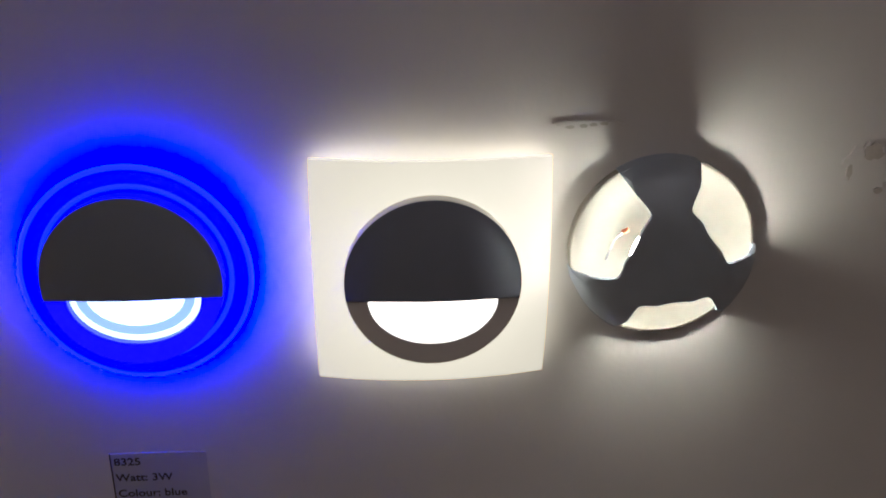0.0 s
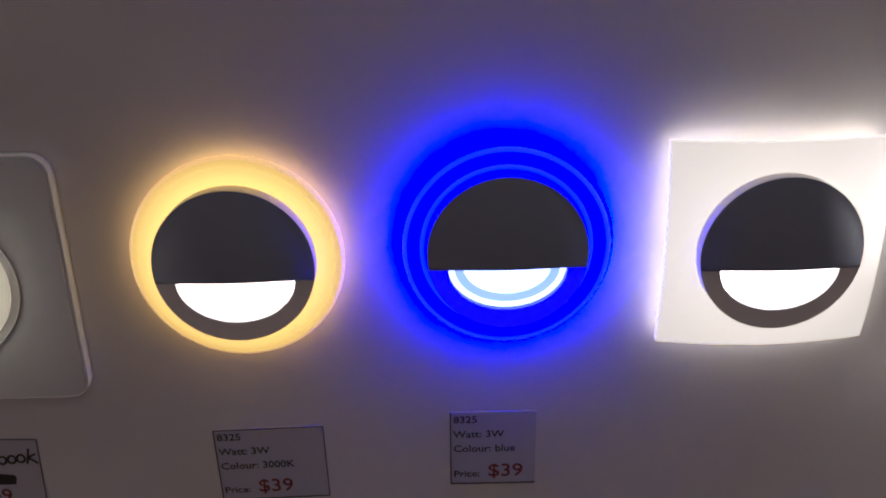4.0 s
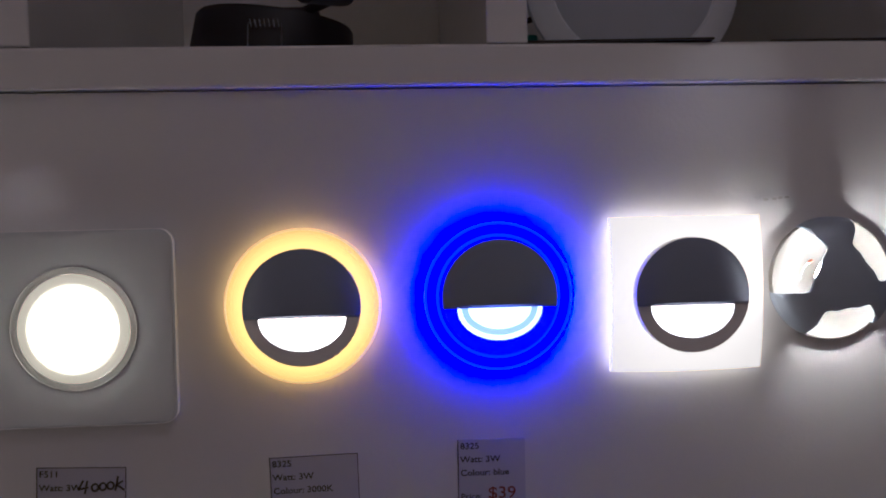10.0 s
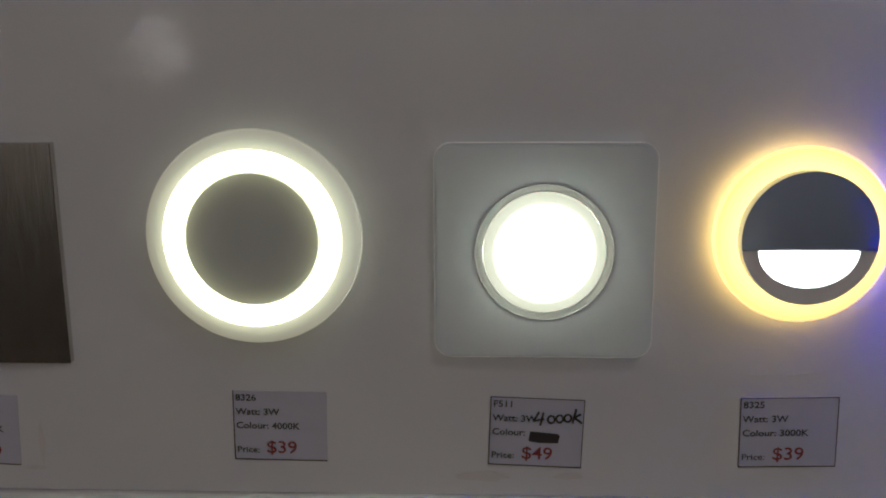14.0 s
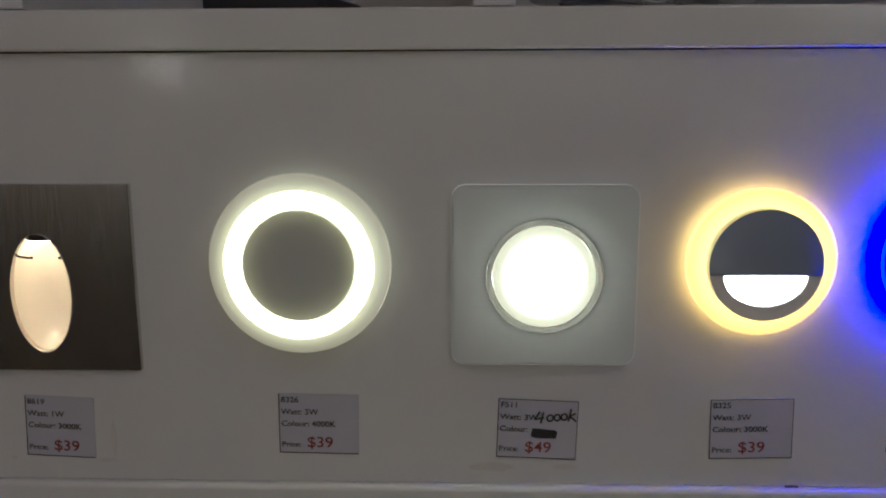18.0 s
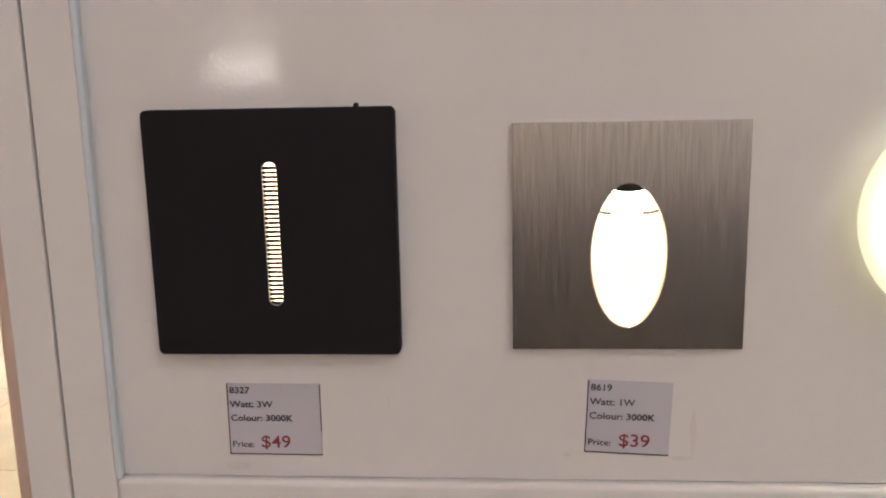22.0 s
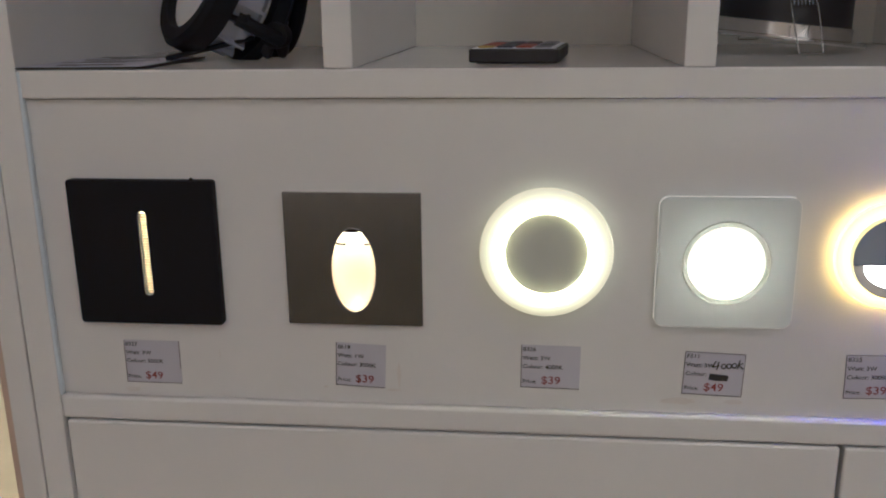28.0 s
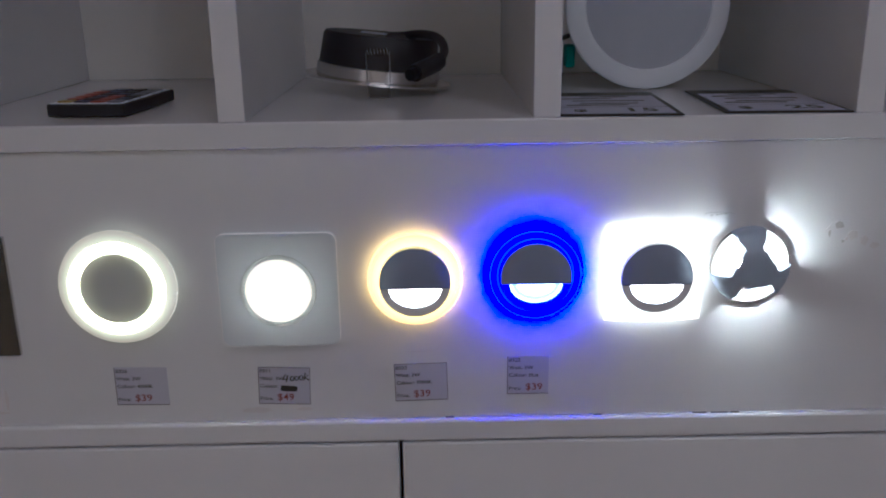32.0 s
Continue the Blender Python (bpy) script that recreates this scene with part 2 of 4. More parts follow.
def sheet(outline, holes=(), depth=lambda x, z: 0.0, thick=0.003, step=0.0):
    """A plate in x and z with openings through it; depth gives the y of its front, thick its thickness towards +y."""
    from mathutils.geometry import delaunay_2d_cdt
    pts, edges = [], []
    for loop in (outline, *holes):
        first = len(pts)
        pts += [Vector(p) for p in loop]
        edges += [(first + k, first + (k + 1) % len(loop)) for k in range(len(loop))]
    if step:
        xs, zs = [p[0] for p in outline], [p[1] for p in outline]
        for a in range(1, int((max(xs) - min(xs)) / step) + 1):
            for b in range(1, int((max(zs) - min(zs)) / step) + 1):
                p = (min(xs) + a * step + 0.21 * step * (b % 2), min(zs) + b * step)
                if within(p, outline) and not any(within(p, h) for h in holes) and min(math.hypot(p[0] - q[0], p[1] - q[1]) for q in outline) > 0.55 * step:
                    pts.append(Vector(p))
    flat, _, faces, *_ = delaunay_2d_cdt(pts, edges, [], 0, 1e-7)
    bm = bmesh.new()
    front = [bm.verts.new((p[0], depth(*p), p[1])) for p in flat]
    back = [bm.verts.new((p[0], depth(*p) + thick, p[1])) for p in flat]
    used = {}
    for f in faces:
        mid = (sum(flat[k][0] for k in f) / len(f), sum(flat[k][1] for k in f) / len(f))
        if not within(mid, outline) or any(within(mid, h) for h in holes):
            continue
        bm.faces.new([front[k] for k in f])
        bm.faces.new([back[k] for k in reversed(f)])
        for a, b in zip(f, f[1:] + f[:1]):
            used[(a, b)] = used.get((a, b), 0) + 1
    for a, b in used:
        if (b, a) not in used:
            bm.faces.new((front[b], front[a], back[a], back[b]))
    bmesh.ops.delete(bm, geom=[v for v in bm.verts if not v.link_faces], context="VERTS")
    return bm


def writing(text, x, z, size, mat, parent, y=-0.0006, bold=0.0, turn=0.0, slant=0.0, wide=1.1, name="text"):
    """Letters as a thin mesh on a face towards -y, its first baseline at x, z."""
    curve = bpy.data.curves.new("letters", "FONT")
    curve.body, curve.size, curve.offset, curve.resolution_u, curve.extrude = text, size, bold, 3, 0.00004
    ob = bpy.data.objects.new("letters", curve)
    me = bpy.data.meshes.new_from_object(ob)
    bpy.data.objects.remove(ob)
    bpy.data.curves.remove(curve)
    me.transform(pose(x, y, z) @ pose(0, 0, 0, 90, 0, 0) @ pose(0, 0, 0, 0, 0, turn) @ Matrix(((wide, slant, 0, 0), (0, 1, 0, 0), (0, 0, 1, 0), (0, 0, 0, 1))))
    me.materials.append(mat)
    me.name = name
    made = new(name, me)
    made.parent = parent
    return made


# ---- room ----
def plain(name, bm, mat, label, category):
    return tagged(part(name, bm, mat), label, category, kind="structure")


plain("ceiling", box(-9, 4, -4, 8, 2.8, 2.9), CEILING, "plain white shop ceiling", "ceiling")
plain("wall_south", box(-9, 4, -4.1, -4, 0.75, 2.8), WALL, "cream painted shop wall", "wall")
# Two unseen dark walls, added to darken what steel and paint reflect.
plain("wall_low_reflected", box(-9, 4, -2.3, -2.2, 0, 0.58), surface("low_reflection_dark", (0.05, 0.047, 0.043), 0.7), "added unseen low wall that darkens reflections", "wall")
plain("wall_dark_reflected", box(-9, 4, -4.1, -3.99, 0, 0.75), surface("lower_reflection_dark", (0.06, 0.055, 0.05), 0.7), "added unseen dark lower wall for reflections", "wall")
plain("wall_north", box(-9, 4, 8, 8.1, 0, 2.8), WALL, "cream painted far shop wall", "wall")
plain("wall_west", box(-9.1, -9, -4, 8, 0, 2.8), WALL, "cream painted side wall", "wall")
plain("wall_east", box(4, 4.1, -4, 8, 0, 2.8), WALL, "cream painted side wall", "wall")

# Unseen wall added to keep the far panels' light off the cabinet front.
plain("wall_light_block", box(-0.69, 4, 0.43, 0.5, 0, 2.8), WALL, "added unseen wall blocking light from the far end", "wall")

GLOBE = glowing("warm_white_globe", (1.0, 0.9, 0.8), 26)
SOFT_GLOBE = glowing("soft_white_globe", (1.0, 0.95, 0.9), 1.7)
WARM_TUBE = glowing("warm_panel_light", (1.2, 0.91, 0.8), 0.8)
CELL_FILL = glowing("cell_fill_panel", (1.04, 0.94, 0.88), 2.3)
TUBE_LIGHT = glowing("ceiling_panel_light", (1.06, 0.94, 0.87), 2.0)


FAR_END_FILL = glowing("far_end_fill_panel", (1.0, 0.87, 0.58), 8.0)


def ceiling_light(x, y, mat=TUBE_LIGHT):
    thing = empty("ceiling_light", x, y, 2.8, "unseen square ceiling panel light, switched on", "ceiling light", "ceiling panel lights")
    part("frame", sheet(round_rect(-0.31, 0.31, -0.31, 0.31, 0.01), [round_rect(-0.29, 0.29, -0.29, 0.29, 0.01)], thick=0.02), WHITE_PLASTIC, thing).matrix_local = pose(0, 0, -0.021, -90)
    part("diffuser", box(-0.288, 0.288, -0.288, 0.288, -0.018, -0.012), mat, thing)


# Unseen panels; the back right pair is added to brighten the cells.
for x, y, mat in ((-3.2, -1.2, WARM_TUBE), (-1.4, -1.2, WARM_TUBE), (0.4, -1.2, TUBE_LIGHT), (-1.4, -2.8, WARM_TUBE), (-0.3, -2.8, CELL_FILL), (0.8, -2.8, CELL_FILL)):
    ceiling_light(x, y, mat)
# Unseen strong panels added to brighten the far end of the shop.
for x, y in ((-2.6, 2.6), (-4.0, 4.4), (-5.4, 5.4), (-6.8, 4.4), (-2.4, 5.0)):
    ceiling_light(x, y, FAR_END_FILL)


def wall_lamp(x, z, r, mat=GLOBE):
    thing = empty("wall_lamp", x, -4.0, z, "round white wall lamp, switched on", "wall lamp", "wall lamps across the shop")
    part("base", spun([(0, 0.0), (0.06, 0.0), (0.06, 0.03), (0, 0.03)], 32), WHITE_PLASTIC, thing)
    ball = bmesh.new()
    bmesh.ops.create_icosphere(ball, subdivisions=3, radius=r, matrix=Matrix.Translation((0, 0.03 + r * 0.9, 0)))
    part("globe", ball, mat, thing, smooth=True)


wall_lamp(-1.79, 1.39, 0.03)
wall_lamp(-2.07, 1.82, 0.03)
wall_lamp(1.52, 1.84, 0.25, SOFT_GLOBE)

# far furniture seen past the cabinet's end
counter = empty("white_counter", -5.6, 6.2, 0, "long white counter standing across the shop", "counter")
part("body", box(-2.4, 2.4, -0.3, 0.3, 0.1, 0.40, 0.005), WHITE_PLASTIC, counter)
part("plinth", box(-2.38, 2.38, -0.27, 0.27, 0.0, 0.1), WHITE_PLASTIC, counter, "white recessed plinth")
part("worktop", box(-2.43, 2.43, -0.33, 0.33, 0.40, 0.43, 0.004), WHITE_PLASTIC, counter)

rack = empty("display_rack", -4.7, 6.2, 0.43, "black display rack with brightly lit shelves on the counter", "display rack")
LIT_SHELF = glowing("lit_white_shelf", (1.0, 0.96, 0.86), 1.3)
for z0, z1 in ((0.0, 0.06), (0.15, 0.44), (0.54, 0.67)):
    part("lit_panel", box(-1.5, 1.5, -0.02, 0.0, z0, z1 - 0.002), LIT_SHELF, rack, "glowing white panel")
for z0, z1, deep in ((0.345, 0.36, 0.06), (0.44, 0.54, 0.10), (0.67, 0.80, 0.12)):
    part("shelf", box(-1.52, 1.52, -deep, 0.03, z0, z1, 0.004), BLACK_PLASTIC, rack, "black shelf")
for x in (-1.5, 1.5):
    part("upright", box(x - 0.02, x + 0.02, -0.03, 0.03, 0.0, 1.1, 0.003), BLACK_PLASTIC, rack)
ORANGE = surface("orange_card", (0.75, 0.34, 0.05), 0.6)
for k, x in enumerate((-5.8, -5.4, -5.0, -4.6, -4.2, -3.8, -3.4)):
    thing = empty("carton", x, 6.06, 0.49, "flat orange card box standing in the lit rack", "box", "boxes in the rack")
    part("tray", box(-0.16, 0.16, -0.04, 0.03, 0.0, 0.07, 0.003), ORANGE, thing)
    part("lid", box(-0.165, 0.165, -0.045, 0.035, 0.07, 0.085, 0.003), ORANGE, thing)
for k, x in enumerate((-5.6, -5.05, -4.45, -3.9)):
    thing = empty("carton", x, 6.12, 1.23, "tall brown cardboard box standing on top of the rack", "box", "boxes on the rack")
    part("tray", box(-0.2, 0.2, -0.05, 0.05, 0.0, 0.2 + 0.03 * (k % 2), 0.004), surface("brown_card", (0.36, 0.17, 0.07), 0.7), thing)
    part("flap", box(-0.196, 0.196, -0.046, 0.0, 0.2 + 0.03 * (k % 2), 0.204 + 0.03 * (k % 2)), ORANGE, thing)

# ---- cabinet ----
FRONT = -0.0040
L, R = -0.6675, 0.335
cabinet = empty("display_cabinet", (L + R) / 2, 0.2, 0, "white display cabinet with open cells over a lamp panel and doors", "cabinet")
CX, CY = (L + R) / 2, 0.2


def rounded(ob):
    """Smooth shading on the eased edges alone."""
    for p in ob.data.polygons:
        p.use_smooth = max(abs(c) for c in p.normal) < 0.995
    return ob


def board(name, x0, x1, y0, y1, z0, z1, mat=LAMINATE, bevel=0.0006, label=""):
    return rounded(part(name, box(x0 - CX, x1 - CX, y0 - CY, y1 - CY, z0, z1, bevel), mat, cabinet, label))


board("side_panel", L - 0.0183, L, FRONT, 0.42, 0.06, 1.72)
board("side_panel", R, R + 0.018, FRONT, 0.42, 0.06, 1.72)
board("end_panel", L - 0.0362, L - 0.0195, FRONT, 0.42, 0.0, 1.72, label="white end panel fixed beside the cabinet")
board("edge_strip", L - 0.0442, L - 0.0364, 0.0005, 0.42, 0.0, 1.72, surface("bare_board_edge", (0.55, 0.44, 0.34), 0.6), 0.002, "bare beige edge strip")
# Near-black strips take the place of shade inside the gaps.
board("gap_shade_strip", L - 0.0194, L - 0.0184, FRONT + 0.003, 0.4, 0.0, 1.715, GAP_DARK, 0, "dark strip giving the shade between side and end panels")
board("shelf_board", L, R, FRONT, 0.402, 1.3437, 1.3607, bevel=0.0015)
board("gap_shade_strip", L, R, 0.003, 0.05, 1.3431, 1.3436, GAP_DARK, 0, "dark strip giving the shade over the lamp panel")
board("top_board", L, R, FRONT, 0.402, 1.702, 1.72)
board("back_panel", L, R, 0.402, 0.41, 0.06, 1.72)
for x in (-0.4707, -0.2668, -0.0666, 0.1390):
    board("divider", x - 0.0086, x + 0.0086, FRONT, 0.2808, 1.3609, 1.7018)
board("cell_back", L, R, 0.281, 0.287, 1.3609, 1.7018, surface("cream_back_board", (0.74, 0.71, 0.62), 0.45, vary=0.04, scale=8), 0, "cream board closing the backs of the cells")
board("rail", L, R, FRONT, 0.4, 1.1327, 1.1492, bevel=0.0024)
board("plinth", L, R, 0.02, 0.04, 0.0, 0.06, GAP_DARK)
board("base_board", L, R, 0.0, 0.402, 0.06, 0.078)


def door(x0, x1):
    rounded(part("door", box(x0 - CX, x1 - CX, FRONT + 0.0002 - CY, 0.0140 - CY, 0.08, 1.1312, 0.0018), LAMINATE, cabinet, "plain white cabinet door, shut"))


door(L + 0.0022, -0.1676)
door(-0.1650, R - 0.002)

# the lamp panel, with a deep opening behind the oval lamp
OVAL = (-0.4665, 1.2390)
panel_holes = [[(OVAL[0] + 0.016 * math.cos(a), OVAL[1] + 0.030 * math.sin(a)) for a in (2 * math.pi * k / 40 for k in range(40))]]
panel_bm = sheet([(L + 0.0001, 1.1497), (R - 0.0004, 1.1497), (R - 0.0004, 1.3430), (L + 0.0001, 1.3430)], panel_holes, thick=0.016)
bmesh.ops.translate(panel_bm, verts=panel_bm.verts, vec=(-CX, -CY, 0))
part("lamp_panel", panel_bm, PAINT, cabinet, "glossy white sprayed panel on which the lamps are mounted")
board("corner_strip", L + 0.0001, L + 0.0025, -0.0046, -0.0001, 1.1493, 1.3600, surface("pale_bluish_strip", (0.66, 0.72, 0.8), 0.25, vary=0.05, scale=60), 0.0011, "pale bluish rounded strip beside the side panel")
# Dark board behind the lamp panel, so its edge gaps look deep in shade.
board("panel_backing", L, R, 0.05, 0.06, 1.1502, 1.3444, GAP_DARK, 0)

# ---- lamps on the panel ----
LAMPS = "step lights on the panel"


def eased(plate, front, beyond, width):
    """Rounds the outer front edge of a plate."""
    plate.normal_update()
    rim = [e for e in plate.edges if len(e.link_faces) == 2 and all(abs(v.co.y - front) < 1e-6 and max(abs(v.co.x), abs(v.co.z)) > beyond for v in e.verts)
           and any(abs(f.normal.y) < 0.5 for f in e.link_faces)]
    bmesh.ops.bevel(plate, geom=rim, offset=width, segments=2, affect="EDGES")


def step_light_black():
    thing = empty("step_light", -0.5977, 0, 1.2483, "square matt black step light with a lit slot of fine louvres", "step light", LAMPS)
    w, h = 0.0936 / 2, 0.0928 / 2
    slot = arc(0.0002, 0.0243, 0.0029, 0, 180, 10) + arc(0.0002, -0.0243, 0.0029, 180, 360, 10)
    plate = sheet(round_rect(-w, w, -h, h, 0.0022), [slot], lambda x, z: -0.0055, 0.0054)
    eased(plate, -0.0055, 0.04, 0.0005)
    part("face_plate", plate, BLACK, thing)
    part("light_strip", box(-0.0027, 0.0031, -0.0012, -0.0002, -0.0272, 0.0272), glowing("warm_slot_light", (1.0, 0.68, 0.32), 2.4), thing, "glowing warm white strip")
    lining = sheet([(x * 1.0, z) for x, z in arc(0.0002, 0.0243, 0.00289, 0, 180, 10) + arc(0.0002, -0.0243, 0.00289, 180, 360, 10)],
                   [arc(0.0002, 0.0243, 0.0026, 0, 180, 10) + arc(0.0002, -0.0243, 0.0026, 180, 360, 10)], lambda x, z: -0.0052, 0.005)
    part("slot_lining", lining, FINS, thing)
    fin = None
    for k in range(31):
        z = -0.0262 + k * 0.0510 / 30
        if fin is None:
            fin = part("louvre", box(-0.0026, 0.0028, -0.0049, -0.0043, -0.0006, 0.0006), BLACK, thing)
            fin.location = (0, 0, z)
        else:
            more = new("louvre", fin.data)
            more.parent, more.location = thing, (0, 0, z)
    part("screw", spun([(0, -0.0045), (0.0009, -0.0043), (0.001, -0.003), (0, -0.003)], 16), BLACK, thing).location = (0.033, 0, 0.0469)


def step_light_oval():
    thing = empty("step_light", OVAL[0], 0, OVAL[1], "square brushed steel step light with a lit oval recess", "step light", LAMPS)
    hole = [(0.0137 * math.cos(a), 0.0268 * math.sin(a)) for a in (2 * math.pi * k / 64 for k in range(64))]
    plate = sheet(round_rect(-0.0423, 0.0423, -0.0354, 0.0488, 0.0004), [hole], lambda x, z: -0.0034, 0.0033)
    eased(plate, -0.0034, 0.031, 0.0004)
    part("face_plate", plate, STEEL, thing)
    bowl = spun([(1.0, -0.0033), (0.99, 0.002), (0.9, 0.009), (0.7, 0.0145), (0.4, 0.0172), (0.0, 0.018)], 64, sx=0.0139, sz=0.0271)
    part("recess_bowl", bowl, BOWL, thing, "white reflecting recess", smooth=True)
    part("led", spun([(0, 0), (0.0075, 0), (0.0075, 0.0012), (0, 0.0012)], 32, turn=pose(0, 0.0075, 0.0236, 100)), glowing("warm_led", (1.0, 0.74, 0.43), 22), thing, "small bright LED")
    part("led_holder", spun([(0, 0.0014), (0.0095, 0.0014), (0.0095, 0.004), (0, 0.004)], 32, turn=pose(0, 0.0078, 0.0236, 100)), BLACK_PLASTIC, thing)
    for side in (-1, 1):
        part("lens_clip", tube([(side * 0.0122, 0.000, 0.0172), (side * 0.0102, 0.001, 0.0158), (side * 0.0076, 0.0025, 0.0150), (side * 0.0060, 0.004, 0.0148)], 0.0006, 6), BLACK, thing)
    part("bezel", tube([(0.0138 * math.cos(a), -0.0034, 0.0269 * math.sin(a)) for a in (2 * math.pi * k / 64 for k in range(64))], 0.0003, 6, True), SILVER, thing)


def step_light_ring():
    thing = empty("step_light", -0.3494, 0, 1.2539, "round white step light with a glowing ring and blank centre", "step light", LAMPS)
    part("body", spun([(0, -0.0002), (0.0335, -0.0002), (0.0335, -0.0076), (0, -0.0076)], 96), WHITE_PLASTIC, thing)
    # The rim's fading emission stands in for spill from the glow ring.
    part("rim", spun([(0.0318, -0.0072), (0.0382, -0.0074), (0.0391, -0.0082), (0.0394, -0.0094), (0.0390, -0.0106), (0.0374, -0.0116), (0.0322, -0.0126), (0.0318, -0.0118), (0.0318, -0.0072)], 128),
         radial_glow("rim_painted_spill", (1.0, 0.9, 0.52), 0.40, 0.17, 0.0314, 0.0385), thing, "frosted white rim with the ring's spill painted in", smooth=True)
    part("glow_ring", spun([(0.0318, -0.0118), (0.0308, -0.0138), (0.0292, -0.0150), (0.0272, -0.0149), (0.0254, -0.0138), (0.0246, -0.0118)], 128), glowing("ring_diffuser", (1.0, 0.88, 0.43), 5.5), thing, "glowing white ring", smooth=True)
    part("centre_cap", spun([(0.0246, -0.0072), (0.0245, -0.0122), (0.0239, -0.0128), (0, -0.0128)], 128), surface("satin_grey_cap", (0.46, 0.47, 0.47), 0.35, vary=0.04), thing, "blank grey centre cap", smooth=True)


def step_light_square():
    thing = empty("step_light", -0.2447, 0, 1.2478, "square white plastic step light with a bright round lens", "step light", LAMPS)
    circle = arc(0, 0, 0.0254, 0, 357, 119)
    w = 0.0398
    plate = sheet(round_rect(-w, w, -0.0396, 0.0396, 0.006), [circle], lambda x, z: -0.0056, 0.0055)
    eased(plate, -0.0056, 0.033, 0.0009)
    part("face_plate", plate, surface("translucent_plastic", (0.64, 0.655, 0.67), 0.35, vary=0.02, scale=20), thing)
    # A faintly glowing frame stands in for the highlight along the plate's edge.
    outer, inner = round_rect(-w - 0.0002, w + 0.0002, -0.0398, 0.0398, 0.0062), round_rect(-w, w, -0.0396, 0.0396, 0.006)
    part("plate_edge", sheet(outer, [inner], lambda x, z: -0.0049, 0.0030), glowing("painted_edge_highlight", (0.95, 0.95, 0.8), 0.09), thing, "thin frame glowing in place of the plate's edge highlight")
    part("bezel", spun([(0.0253, -0.0002), (0.0253, -0.0058), (0.0250, -0.0061), (0.0247, -0.0059), (0.0228, -0.0060), (0.0224, -0.0058), (0.0224, -0.0002)], 128), surface("pale_grey_bezel", (0.5, 0.5, 0.47), 0.5), thing, smooth=True)
    part("diffuser_ring", spun([(0.0222, -0.0010), (0.0222, -0.0052), (0.0220, -0.0062), (0.0216, -0.0065), (0.0184, -0.0068), (0.0179, -0.0063), (0.0177, -0.0063)], 128),
         glowing("pale_diffuser", (1.0, 0.94, 0.64), 0.52, (0.45, 0.44, 0.36)), thing, "faintly glowing ring", smooth=True)
    # Emission drops near the lens rim to paint in a soft edge.
    part("lens", spun([(0.0177, -0.0063), (0.0172, -0.0084), (0.0150, -0.0104), (0.010, -0.0120), (0.005, -0.0125), (0, -0.0126)], 96), radial_glow("bright_lens", (1.0, 0.96, 0.72), 25.0, 3.0, 0.0150, 0.0178), thing, "bright white lens", smooth=True)


def hooded(thing, mouth_mat, band_mat, base, ring_mat=RING_GREY):
    """The dark hood and mouth that three of the lamps share; base: the y of the plate they sit on."""
    r = 0.0237
    lip = -0.0042
    mouth = [(0.0175 * math.cos(a), lip + 0.0134 * math.sin(a)) for a in (math.pi + math.pi * k / 40 for k in range(41))]
    part("base_ring", sheet(arc(0, 0, r, 0, 357, 119), [mouth], lambda x, z: base - 0.0032, 0.0052), ring_mat, thing)
    top = [p for p in arc(0, 0, r - 0.0001, -10.2, 190.2, 90)]

    def bulge(x, z):
        u = min(1.0, math.hypot(x, (z - lip) * (r / (r - lip))) / r)
        return base - 0.0033 - 0.0052 * (1 - u ** 2.6)
    part("hood", sheet(top, (), bulge, 0.0011, 0.0016), HOOD, thing, "dark grey metal hood", smooth=True)
    part("diffuser", sheet([(x * 1.02, lip + (z - lip) * 1.02 + 0.0) for x, z in mouth] , (), lambda x, z: base - 0.0012, 0.001), mouth_mat, thing, "glowing diffuser under the hood")
    if band_mat:
        inner = [(x * 0.74, lip + (z - lip) * 0.66) for x, z in mouth]
        outer = [(x * 0.90, lip + (z - lip) * 0.86) for x, z in mouth]
        part("diffuser_band", sheet(outer + inner[::-1], (), lambda x, z: base - 0.0016, 0.0003), band_mat, thing, "pale blue band on the diffuser")


def step_light_round(x, z, label, face, rim, halo_mat, mouth_mat, band_mat=None, ring_mat=RING_GREY, line_mat=None, r=0.0318, back=-0.0046):
    thing = empty("step_light", x, 0, z, label, "step light", LAMPS)
    part("back_plate", spun([(0, -0.0002), (0.022, -0.0002), (0.022, -0.0032), (0, -0.0032)], 64), WHITE_PLASTIC, thing)
    part("acrylic_disc", spun([(0, -0.0076), (0.0262, -0.0076), (r - 0.0036, -0.0074), (r - 0.0030, -0.0070), (r - 0.0024, -0.0073), (r - 0.0008, -0.0068)], 160), face, thing, "edge-lit acrylic disc", smooth=True)
    part("disc_edge", spun([(r - 0.0008, -0.0068), (r, -0.0061), (r, -0.0050), (r - 0.0006, -0.0044)], 160), rim, thing, "bright edge of the disc", smooth=True)
    # Hidden emitter added to throw a halo onto the panel around the disc.
    part("halo_emitter", spun([(r - 0.0022, back), (0.0222, back + 0.0006), (0.0222, back + 0.0014)], 160), halo_mat, thing, "added emitter hidden behind the disc for its halo")
    for a, b in ((r - 0.0022, r - 0.0004), (0.0245, 0.0260)) if line_mat else ():
        part("bright_line", spun([(a, -0.0077), ((a + b) / 2, -0.0080), (b, -0.0075 if b < 0.03 else -0.0071)], 128), line_mat, thing, "bright ring line in the disc", smooth=True)
    hooded(thing, mouth_mat, band_mat, -0.0098, ring_mat)


